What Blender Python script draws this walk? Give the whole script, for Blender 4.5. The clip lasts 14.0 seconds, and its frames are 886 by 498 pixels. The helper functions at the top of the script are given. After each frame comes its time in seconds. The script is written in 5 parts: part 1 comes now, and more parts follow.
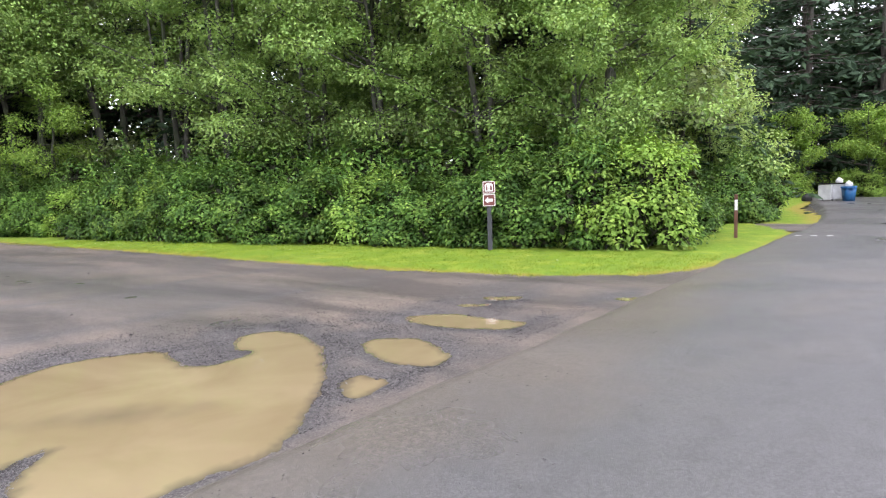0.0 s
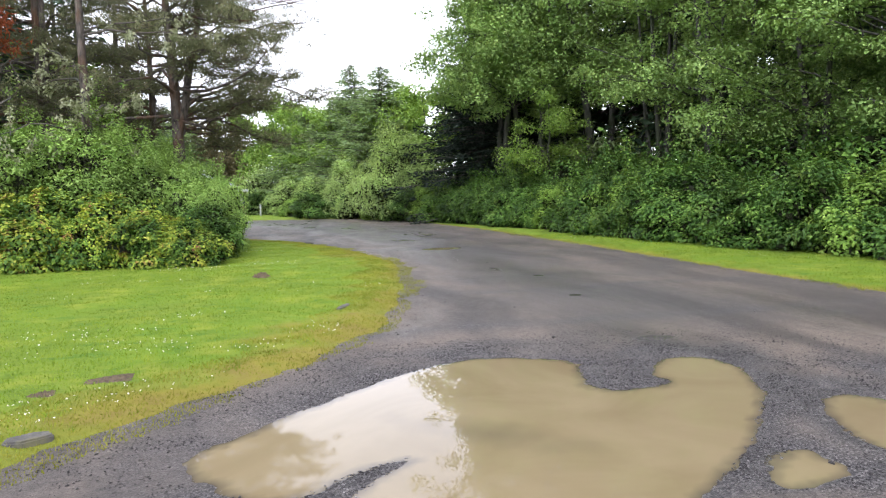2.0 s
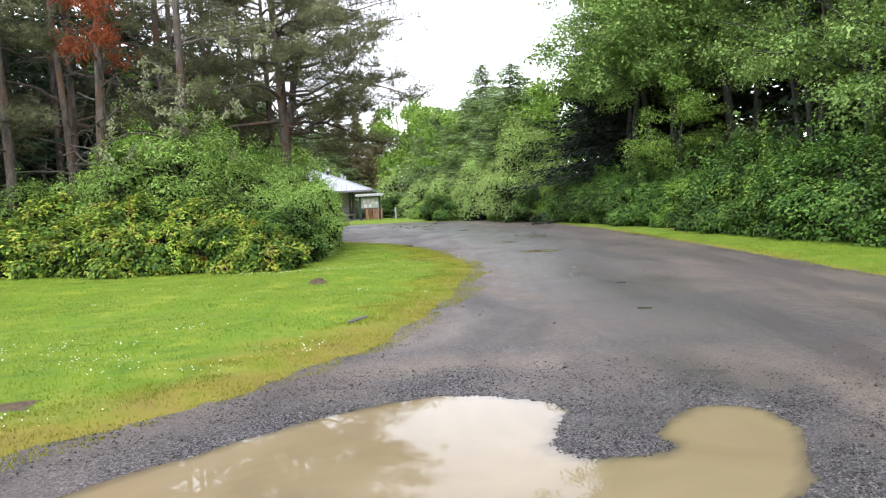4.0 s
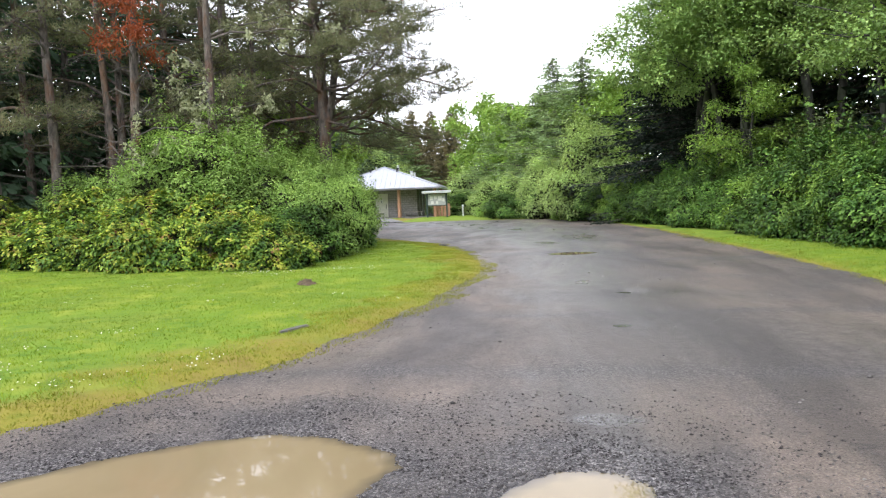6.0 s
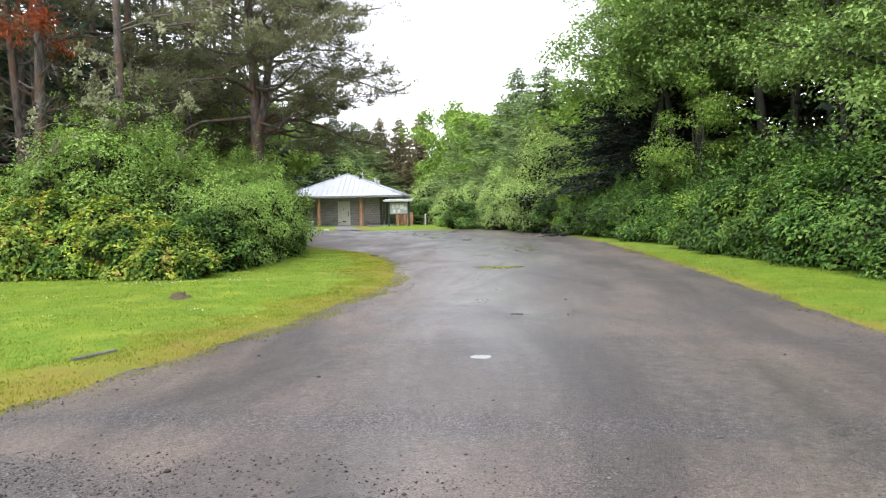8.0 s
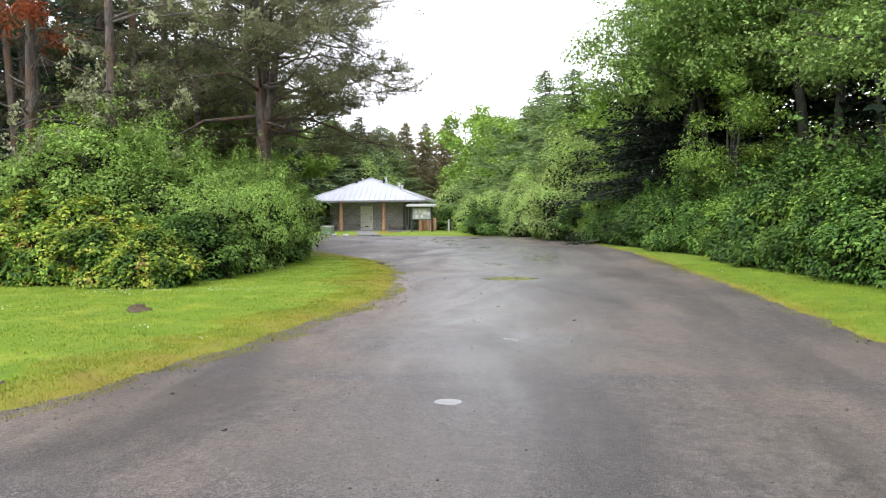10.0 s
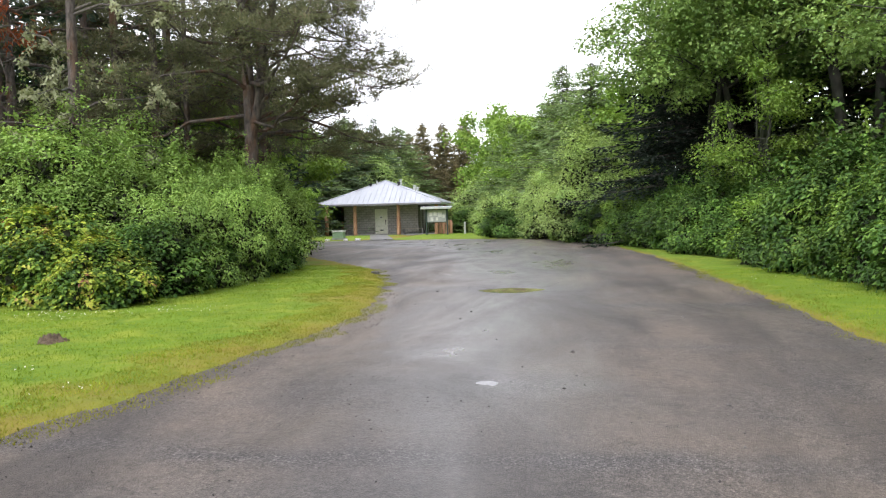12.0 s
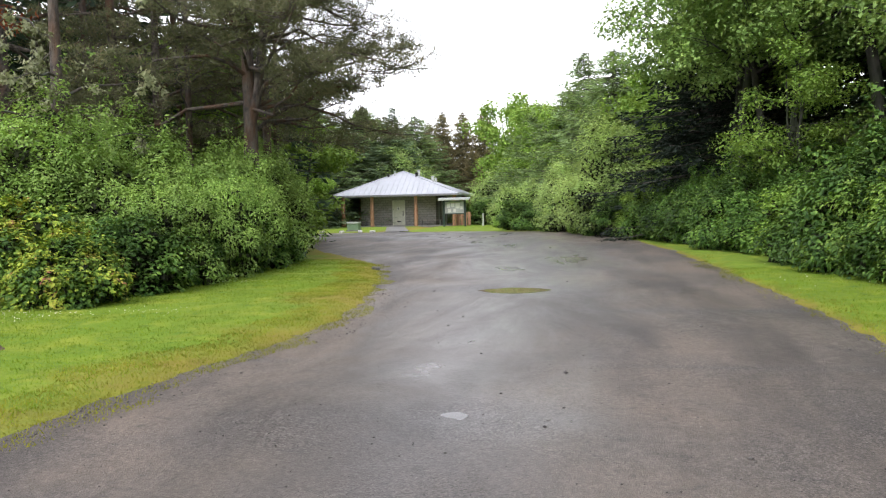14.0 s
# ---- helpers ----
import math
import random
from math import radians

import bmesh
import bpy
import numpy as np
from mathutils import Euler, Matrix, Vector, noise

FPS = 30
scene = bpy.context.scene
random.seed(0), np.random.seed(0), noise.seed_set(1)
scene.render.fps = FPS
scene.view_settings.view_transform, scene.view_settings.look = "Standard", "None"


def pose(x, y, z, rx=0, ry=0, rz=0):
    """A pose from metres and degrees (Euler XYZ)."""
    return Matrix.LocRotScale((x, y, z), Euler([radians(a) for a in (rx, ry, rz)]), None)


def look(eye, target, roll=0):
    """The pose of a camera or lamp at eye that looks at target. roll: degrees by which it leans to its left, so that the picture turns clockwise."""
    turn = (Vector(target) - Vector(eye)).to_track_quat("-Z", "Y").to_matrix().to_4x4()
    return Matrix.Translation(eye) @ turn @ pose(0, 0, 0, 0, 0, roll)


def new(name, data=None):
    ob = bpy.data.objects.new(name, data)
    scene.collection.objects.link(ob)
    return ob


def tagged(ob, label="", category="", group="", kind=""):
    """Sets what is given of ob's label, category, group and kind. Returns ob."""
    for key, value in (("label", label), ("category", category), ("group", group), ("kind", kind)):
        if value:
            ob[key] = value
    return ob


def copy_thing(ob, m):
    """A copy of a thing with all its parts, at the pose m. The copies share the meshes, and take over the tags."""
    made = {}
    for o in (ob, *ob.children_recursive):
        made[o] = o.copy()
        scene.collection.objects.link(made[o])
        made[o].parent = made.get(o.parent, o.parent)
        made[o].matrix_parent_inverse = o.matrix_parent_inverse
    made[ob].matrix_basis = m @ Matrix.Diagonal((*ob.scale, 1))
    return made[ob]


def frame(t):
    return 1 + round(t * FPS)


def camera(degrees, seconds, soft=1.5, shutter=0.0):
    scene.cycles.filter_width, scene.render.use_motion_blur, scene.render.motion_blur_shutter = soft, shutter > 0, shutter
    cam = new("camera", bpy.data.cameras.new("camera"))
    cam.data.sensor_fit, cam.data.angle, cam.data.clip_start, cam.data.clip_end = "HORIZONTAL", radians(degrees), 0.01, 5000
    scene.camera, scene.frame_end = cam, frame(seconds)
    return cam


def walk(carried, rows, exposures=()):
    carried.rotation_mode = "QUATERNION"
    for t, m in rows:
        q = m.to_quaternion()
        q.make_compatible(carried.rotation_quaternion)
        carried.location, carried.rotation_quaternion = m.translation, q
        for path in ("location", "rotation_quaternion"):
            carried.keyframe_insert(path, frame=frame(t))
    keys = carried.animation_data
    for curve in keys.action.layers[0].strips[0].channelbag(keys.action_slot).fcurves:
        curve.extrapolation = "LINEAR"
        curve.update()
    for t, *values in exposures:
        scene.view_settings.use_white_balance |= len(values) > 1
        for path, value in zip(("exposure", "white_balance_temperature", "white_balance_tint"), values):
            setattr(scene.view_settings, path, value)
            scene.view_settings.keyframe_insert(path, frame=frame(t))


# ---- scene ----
cam = camera(66.0, 14.0, soft=1.2)
EXPOSURES = [(0.0, 0.95, 6200, 20), (1.0, 0.80, 6150, 18), (2.0, 0.54, 6050, 17), (4.0, 0.62, 6100, 15), (8.0, 0.68, 6200, 15), (10.5, 0.62, 6250, 15), (12.0, 0.52, 6300, 15), (14.0, 0.44, 6350, 15)]
PATH = [
    (0, (-4.352, -8.148, 1.497), (-2.746, -6.97, 1.306), -1.8),
    (0.5, (-4.207, -8.002, 1.473), (-2.956, -6.452, 1.289), -1.5),
    (1, (-3.96, -7.8, 1.462), (-3.028, -6.039, 1.285), -1.8),
    (1.5, (-3.684, -7.675, 1.452), (-2.939, -5.825, 1.295), -2.2),
    (2, (-3.297, -7.513, 1.45), (-2.806, -5.58, 1.292), -1.3),
    (2.5, (-2.902, -7.245, 1.411), (-2.544, -5.283, 1.257), -1.4),
    (3, (-2.486, -6.98, 1.369), (-2.276, -4.997, 1.215), -1.2),
    (3.5, (-2.053, -6.68, 1.335), (-1.915, -4.693, 1.157), -2.3),
    (4, (-1.629, -6.42, 1.328), (-1.575, -4.425, 1.189), -2.7),
    (4.2, (-1.448, -6.344, 1.307), (-1.456, -4.347, 1.203), -1.3),
    (6.3, (-0.029, -5.332, 1.279), (-0.24, -3.348, 1.139), -2.7),
    (6.5, (0.096, -5.217, 1.275), (-0.097, -3.231, 1.135), -3.7),
    (7, (0.411, -4.942, 1.252), (0.231, -2.954, 1.117), -1.4),
    (7.5, (0.692, -4.632, 1.244), (0.549, -2.643, 1.093), -1.1),
    (8, (0.948, -4.401, 1.238), (0.826, -2.408, 1.126), -1.0),
    (8.2, (1.042, -4.32, 1.241), (0.89, -2.328, 1.135), 0.1),
    (10.3, (1.406, -2.855, 1.221), (1.169, -0.871, 1.133), -0.7),
    (10.5, (1.462, -2.686, 1.232), (1.172, -0.708, 1.161), 0.2),
    (11, (1.593, -2.294, 1.233), (1.32, -0.314, 1.17), 0.0),
    (11.5, (1.699, -1.88, 1.245), (1.381, 0.093, 1.163), -0.3),
    (12, (1.731, -1.477, 1.267), (1.456, 0.502, 1.179), -1.3),
    (12.5, (1.793, -1.203, 1.27), (1.49, 0.77, 1.151), -1.5),
    (13, (1.882, -0.917, 1.284), (1.514, 1.046, 1.17), -1.3),
    (13.5, (1.941, -0.644, 1.288), (1.578, 1.32, 1.177), -1.3),
    (14, (2.012, -0.483, 1.3), (1.67, 1.485, 1.187), -1.1),
]
walk(cam, [(t, look(eye, target, roll)) for t, eye, target, roll in PATH], EXPOSURES)

# ---- world, sun ----
world = bpy.data.worlds.new("overcast_sky")
scene.world = world
world.use_nodes = True
wn, wl = world.node_tree.nodes, world.node_tree.links
wn.clear()
sky = wn.new("ShaderNodeTexSky")
sky.sky_type = 'NISHITA'
sky.sun_disc = False
sky.sun_elevation = radians(55)
sky.sun_rotation = radians(200)
sky.air_density = 1.0
sky.dust_density = 1.0
sky.ozone_density = 1.0
grey = wn.new("ShaderNodeHueSaturation")
grey.inputs["Saturation"].default_value = 0.10
grey.inputs["Value"].default_value = 2.2
bg = wn.new("ShaderNodeBackground")
bg.inputs["Strength"].default_value = 0.15
wo = wn.new("ShaderNodeOutputWorld")
wl.new(sky.outputs[0], grey.inputs["Color"])
wl.new(grey.outputs[0], bg.inputs["Color"])
wl.new(bg.outputs[0], wo.inputs["Surface"])

sun = new("sun", bpy.data.lights.new("sun", "SUN"))
sun.data.energy = 0.6
sun.data.angle = radians(35)
sun.data.color = (1.0, 0.97, 0.93)
sun.matrix_world = look((0, 0, 30), (0 + 0.34 * 21, 0.94 * 21, 0))

# ---- materials ----
def material(name):
    m = bpy.data.materials.new(name)
    m.use_nodes = True
    nt = m.node_tree
    nt.nodes.clear()
    out = nt.nodes.new("ShaderNodeOutputMaterial")
    b = nt.nodes.new("ShaderNodeBsdfPrincipled")
    nt.links.new(b.outputs[0], out.inputs[0])
    return m, nt, b, out


def node(nt, kind, **inputs):
    n = nt.nodes.new(kind)
    for k, v in inputs.items():
        n.inputs[k.replace("_", " ")].default_value = v
    return n


def ramp(nt, src, stops):
    r = nt.nodes.new("ShaderNodeValToRGB")
    e = r.color_ramp.elements
    while len(e) < len(stops):
        e.new(0.5)
    for el, (p, c) in zip(e, stops):
        el.position = p
        el.color = (*c, 1) if len(c) == 3 else c
    nt.links.new(src, r.inputs[0])
    return r.outputs[0]


def grey_ramp(nt, src, a, b, va, vb):
    return ramp(nt, src, [(a, (va, va, va)), (b, (vb, vb, vb))])


def coords(nt, scale=(1, 1, 1), world_space=False):
    if world_space:
        src = nt.nodes.new("ShaderNodeNewGeometry").outputs["Position"]
    else:
        src = nt.nodes.new("ShaderNodeTexCoord").outputs["Object"]
    mp = nt.nodes.new("ShaderNodeMapping")
    mp.inputs["Scale"].default_value = scale
    nt.links.new(src, mp.inputs["Vector"])
    return mp.outputs[0]


def noise_tex(nt, vec, scale, detail=4.0, rough=0.55, distort=0.0):
    n = node(nt, "ShaderNodeTexNoise", Scale=scale, Detail=detail, Roughness=rough, Distortion=distort)
    nt.links.new(vec, n.inputs["Vector"])
    return n.outputs["Fac"]


def mix(nt, fac, a, b, mode='MIX'):
    m = nt.nodes.new("ShaderNodeMix")
    m.data_type, m.blend_type = 'RGBA', mode
    for s, v in ((m.inputs[0], fac), (m.inputs[6], a), (m.inputs[7], b)):
        if isinstance(v, (int, float)):
            s.default_value = v
        elif isinstance(v, tuple):
            s.default_value = (*v, 1)
        else:
            nt.links.new(v, s)
    return m.outputs[2]


def bump(nt, b, height, strength, distance, below=None):
    n = node(nt, "ShaderNodeBump", Strength=strength, Distance=distance)
    nt.links.new(height, n.inputs["Height"])
    if below is not None:
        nt.links.new(below, n.inputs["Normal"])
    nt.links.new(n.outputs[0], b.inputs["Normal"])
    return n.outputs[0]


def leaf_material(name, stops, rough=0.5, glow=0.24, patch=0.35):
    """Leaves: a colour per leaf, patches of lighter and darker growth, and light that shines through."""
    m, nt, b, out = material(name)
    geo = nt.nodes.new("ShaderNodeNewGeometry")
    spray = grey_ramp(nt, noise_tex(nt, coords(nt, world_space=True), 2.6, 4, 0.6), 0.32, 0.68, 0, 1)
    col = ramp(nt, mix(nt, 0.62, geo.outputs["Random Per Island"], spray), stops)
    big = noise_tex(nt, coords(nt, world_space=True), 0.8, 3)
    dark = grey_ramp(nt, big, 0.3, 0.7, 1.0 - patch, 1.0 + patch)
    col = mix(nt, 1.0, col, dark, 'MULTIPLY')
    nt.links.new(col, b.inputs["Base Color"])
    b.inputs["Roughness"].default_value = rough
    b.inputs["Specular IOR Level"].default_value = 0.16
    tr = nt.nodes.new("ShaderNodeBsdfTranslucent")
    warm = mix(nt, 1.0, col, (1.35, 1.25, 0.75), 'MULTIPLY')
    nt.links.new(warm, tr.inputs["Color"])
    ms = nt.nodes.new("ShaderNodeMixShader")
    ms.inputs[0].default_value = glow
    nt.links.new(b.outputs[0], ms.inputs[1])
    nt.links.new(tr.outputs[0], ms.inputs[2])
    nt.links.new(ms.outputs[0], out.inputs[0])
    return m


def rough_material(name, c1, c2, scale, rough=0.8, relief=0.3, dist=0.02, stretch=(1, 1, 1), c3=None, metal=0.0, relief_scale=None):
    """Two tones mixed by noise, a third in blotches, with a relief of finer grain."""
    m, nt, b, out = material(name)
    v = coords(nt, stretch)
    f = noise_tex(nt, v, scale, 6, 0.6)
    col = mix(nt, grey_ramp(nt, f, 0.35, 0.65, 0, 1), c1, c2)
    if c3:
        g = noise_tex(nt, v, scale * 0.22, 4, 0.6)
        col = mix(nt, grey_ramp(nt, g, 0.5, 0.62, 0, 1), col, c3)
    nt.links.new(col, b.inputs["Base Color"])
    b.inputs["Metallic"].default_value = metal
    nt.links.new(grey_ramp(nt, f, 0.3, 0.7, rough * 0.85, min(1.0, rough * 1.15)), b.inputs["Roughness"])
    bump(nt, b, noise_tex(nt, v, relief_scale or scale * 3, 5, 0.6), relief, dist)
    return m


def gravel_material():
    """Wet, dark crushed rock worn into mud, with slick streaks and stony patches."""
    m, nt, b, out = material("wet_gravel")
    v = coords(nt, world_space=True)
    big = noise_tex(nt, v, 0.22, 5, 0.6, 0.6)
    streak = noise_tex(nt, coords(nt, (0.9, 0.2, 1), True), 1.0, 5, 0.6, 0.4)
    fine = noise_tex(nt, v, 9.0, 6, 0.7)
    vo = node(nt, "ShaderNodeTexVoronoi", Scale=105.0)
    nt.links.new(v, vo.inputs["Vector"])
    col = mix(nt, grey_ramp(nt, fine, 0.3, 0.7, 0, 1), (0.058, 0.050, 0.045), (0.172, 0.150, 0.132))
    col = mix(nt, grey_ramp(nt, big, 0.38, 0.57, 0, 0.95), col, (0.190, 0.152, 0.122))
    col = mix(nt, grey_ramp(nt, streak, 0.46, 0.62, 0, 0.75), col, (0.058, 0.050, 0.046))
    grit = noise_tex(nt, v, 26.0, 6, 0.75)
    grit_tone = grey_ramp(nt, grit, 0.3, 0.7, 0, 1)
    col = mix(nt, 1.0, col, grey_ramp(nt, grit, 0.34, 0.66, 0.72, 1.26), 'MULTIPLY')
    col = mix(nt, 1.0, col, grey_ramp(nt, noise_tex(nt, v, 85.0, 3, 0.7), 0.35, 0.65, 0.72, 1.35), 'MULTIPLY')
    # Darker spots in the colour only, without relief.
    dark_spots = noise_tex(nt, coords(nt, (0.8, 1.6, 1), True), 5.5, 5, 0.75, 0.6)
    col = mix(nt, grey_ramp(nt, dark_spots, 0.57, 0.66, 0, 0.6), col, (0.040, 0.036, 0.034))
    worn = node(nt, "ShaderNodeAttribute")
    worn.attribute_name = "track"
    col = mix(nt, grey_ramp(nt, worn.outputs["Fac"], 0.15, 1.0, 0, 0.7), col, mix(nt, grit_tone, (0.060, 0.058, 0.058), (0.125, 0.119, 0.117)))
    stony = node(nt, "ShaderNodeAttribute")
    stony.attribute_name = "stony"
    chips = ramp(nt, vo.outputs["Color"], [(0.0, (0.018, 0.016, 0.018)), (0.5, (0.066, 0.060, 0.060)), (0.85, (0.17, 0.158, 0.15)), (1.0, (0.30, 0.285, 0.27))])
    col = mix(nt, stony.outputs["Fac"], col, chips)
    col = mix(nt, grey_ramp(nt, noise_tex(nt, v, 0.9, 4, 0.6), 0.40, 0.62, 0.08, 0.5), col, grey_ramp(nt, vo.outputs["Color"], 0.1, 0.9, 0, 1), 'OVERLAY')
    nt.links.new(col, b.inputs["Base Color"])
    b.inputs["Specular IOR Level"].default_value = 0.5
    wetness = noise_tex(nt, coords(nt, (1.0, 0.35, 1), True), 0.55, 5, 0.65, 0.5)
    track = node(nt, "ShaderNodeAttribute")
    track.attribute_name = "track"
    slick = nt.nodes.new("ShaderNodeMath")
    slick.operation = 'MULTIPLY_ADD'
    slick.inputs[1].default_value = 0.27
    nt.links.new(track.outputs["Fac"], slick.inputs[0])
    nt.links.new(wetness, slick.inputs[2])
    nt.links.new(grey_ramp(nt, slick.outputs[0], 0.50, 0.82, 0.58, 0.26), b.inputs["Roughness"])
    n1 = bump(nt, b, vo.outputs["Distance"], 0.30, 0.006)
    n2 = bump(nt, b, grit, 0.35, 0.012, n1)
    bump(nt, b, noise_tex(nt, v, 55.0, 4, 0.7), 0.25, 0.005, n2)
    film = grey_ramp(nt, slick.outputs[0], 0.50, 0.82, 0.6, 0.10)
    for n in nt.nodes:
        if n.type == 'BUMP':
            nt.links.new(film, n.inputs["Strength"])
    return m


def asphalt_material():
    """Old chip-sealed asphalt, damp, with brownish silt and fine chips."""
    m, nt, b, out = material("damp_asphalt")
    v = coords(nt, world_space=True)
    big = noise_tex(nt, v, 0.35, 5, 0.6, 0.5)
    fine = noise_tex(nt, v, 120.0, 3, 0.7)
    mid = noise_tex(nt, v, 4.0, 5, 0.6)
    col = mix(nt, grey_ramp(nt, fine, 0.3, 0.7, 0, 1), (0.062, 0.061, 0.062), (0.178, 0.174, 0.172))
    col = mix(nt, grey_ramp(nt, big, 0.5, 0.7, 0, 0.6), col, (0.140, 0.126, 0.108))
    col = mix(nt, grey_ramp(nt, mid, 0.5, 0.72, 0, 0.5), col, (0.075, 0.072, 0.070))
    col = mix(nt, 1.0, col, grey_ramp(nt, noise_tex(nt, v, 38.0, 4, 0.7), 0.33, 0.67, 0.74, 1.24), 'MULTIPLY')
    nt.links.new(col, b.inputs["Base Color"])
    silt = node(nt, "ShaderNodeAttribute")
    silt.attribute_name = "silt"
    grit = noise_tex(nt, v, 30.0, 5, 0.7)
    mud = mix(nt, grey_ramp(nt, grit, 0.3, 0.7, 0, 1), (0.095, 0.082, 0.070), (0.185, 0.162, 0.138))
    col = mix(nt, silt.outputs["Fac"], col, mud)
    nt.links.new(col, b.inputs["Base Color"])
    nt.links.new(grey_ramp(nt, big, 0.35, 0.65, 0.26, 0.52), b.inputs["Roughness"])
    n1 = bump(nt, b, fine, 0.5, 0.005)
    n2 = bump(nt, b, grit, 0.35, 0.006, n1)
    bump(nt, b, mid, 0.3, 0.01, n2)
    return m


def lawn_material():
    """Mown grass and moss: bright green, yellow moss and clover in patches."""
    m, nt, b, out = material("mossy_lawn")
    v = coords(nt, world_space=True)
    big = noise_tex(nt, v, 0.55, 4, 0.6, 0.3)
    mid = noise_tex(nt, v, 3.2, 5, 0.65)
    fine = noise_tex(nt, v, 60.0, 4, 0.7)
    col = mix(nt, grey_ramp(nt, fine, 0.3, 0.7, 0, 1), (0.100, 0.165, 0.018), (0.245, 0.350, 0.036))
    col = mix(nt, grey_ramp(nt, big, 0.42, 0.62, 0, 0.75), col, (0.168, 0.280, 0.022))
    col = mix(nt, grey_ramp(nt, noise_tex(nt, v, 1.5, 5, 0.65, 0.4), 0.48, 0.64, 0, 0.7), col, (0.300, 0.345, 0.042))
    col = mix(nt, grey_ramp(nt, noise_tex(nt, coords(nt, (1, 1.6, 1), True), 2.3, 5, 0.7, 0.3), 0.54, 0.66, 0, 0.6), col, (0.085, 0.190, 0.022))
    edge = node(nt, "ShaderNodeAttribute")
    edge.attribute_name = "moss"
    dry = mix(nt, grey_ramp(nt, mid, 0.35, 0.65, 0, 1), (0.255, 0.205, 0.050), (0.285, 0.265, 0.036))
    col = mix(nt, edge.outputs["Fac"], col, dry)
    col = mix(nt, grey_ramp(nt, mid, 0.55, 0.72, 0, 0.6), col, (0.085, 0.150, 0.014))
    nt.links.new(col, b.inputs["Base Color"])
    b.inputs["Roughness"].default_value = 0.85
    b.inputs["Specular IOR Level"].default_value = 0.2
    n1 = bump(nt, b, fine, 0.8, 0.02)
    bump(nt, b, mid, 0.6, 0.04, n1)
    return m


def muddy_water_material():
    m, nt, b, out = material("muddy_water")
    v = coords(nt, world_space=True)
    f = noise_tex(nt, v, 0.9, 4, 0.55, 0.8)
    col = mix(nt, grey_ramp(nt, f, 0.35, 0.7, 0, 1), (0.255, 0.197, 0.108), (0.318, 0.252, 0.145))
    depth = node(nt, "ShaderNodeAttribute")
    depth.attribute_name = "depth"
    col = mix(nt, depth.outputs["Fac"], (0.095, 0.082, 0.062), col)
    nt.links.new(col, b.inputs["Base Color"])
    b.inputs["Roughness"].default_value = 0.0
    b.inputs["IOR"].default_value = 1.6
    bump(nt, b, noise_tex(nt, v, 1.6, 2, 0.5), 0.025, 0.004)
    return m


def plain_material(name, colour, rough=0.5, metal=0.0, wear=0.15, scale=6.0):
    c2 = tuple(c * (1 - wear) for c in colour)
    return rough_material(name, colour, c2, scale, rough, 0.08, 0.004, metal=metal)


def block_material():
    """Grey split-face concrete blocks in running bond."""
    m, nt, b, out = material("concrete_block")
    tc = nt.nodes.new("ShaderNodeTexCoord")
    sep = nt.nodes.new("ShaderNodeSeparateXYZ")
    nt.links.new(tc.outputs["Object"], sep.inputs[0])
    add = nt.nodes.new("ShaderNodeMath")
    nt.links.new(sep.outputs["X"], add.inputs[0])
    nt.links.new(sep.outputs["Y"], add.inputs[1])
    com = nt.nodes.new("ShaderNodeCombineXYZ")
    nt.links.new(add.outputs[0], com.inputs["X"])
    nt.links.new(sep.outputs["Z"], com.inputs["Y"])
    br = node(nt, "ShaderNodeTexBrick", Scale=1.0, Mortar_Size=0.012, Brick_Width=0.4, Row_Height=0.2)
    br.inputs["Color1"].default_value = (0.27, 0.255, 0.235, 1)
    br.inputs["Color2"].default_value = (0.35, 0.33, 0.31, 1)
    br.inputs["Mortar"].default_value = (0.13, 0.125, 0.12, 1)
    nt.links.new(com.outputs[0], br.inputs["Vector"])
    nt.links.new(mix(nt, 0.3, br.outputs["Color"], noise_tex(nt, tc.outputs["Object"], 5, 5), 'OVERLAY'), b.inputs["Base Color"])
    b.inputs["Roughness"].default_value = 0.9
    bump(nt, b, br.outputs["Fac"], -0.6, 0.02)
    return m


GRAVEL = gravel_material()
ASPHALT = asphalt_material()
LAWN = lawn_material()
WATER = muddy_water_material()
FLOOR = rough_material("forest_floor", (0.035, 0.026, 0.016), (0.075, 0.058, 0.034), 3.0, 0.95, 0.8, 0.05, c3=(0.04, 0.06, 0.018))
DIRT = rough_material("dug_earth", (0.105, 0.074, 0.048), (0.20, 0.145, 0.095), 22.0, 0.95, 0.9, 0.03)
ROCK = rough_material("weathered_rock", (0.075, 0.070, 0.064), (0.17, 0.16, 0.145), 18.0, 0.85, 0.6, 0.01, c3=(0.16, 0.15, 0.09))
STONE = leaf_material("crushed_rock", [(0.0, (0.022, 0.020, 0.022)), (0.5, (0.078, 0.072, 0.070)), (1.0, (0.30, 0.28, 0.26))], 0.4, 0.0, 0.2)
GRASS = leaf_material("grass_blades", [(0.0, (0.110, 0.185, 0.014)), (0.6, (0.208, 0.312, 0.024)), (1.0, (0.330, 0.395, 0.048))], 0.6, 0.3, 0.25)
MOSS_BLADES = leaf_material("yellow_grass_blades", [(0.0, (0.17, 0.20, 0.022)), (0.6, (0.27, 0.28, 0.036)), (1.0, (0.34, 0.31, 0.07))], 0.7, 0.25, 0.25)
PETAL = leaf_material("daisy_petals", [(0.0, (0.75, 0.75, 0.7)), (1.0, (0.85, 0.85, 0.8))], 0.6, 0.2, 0.05)
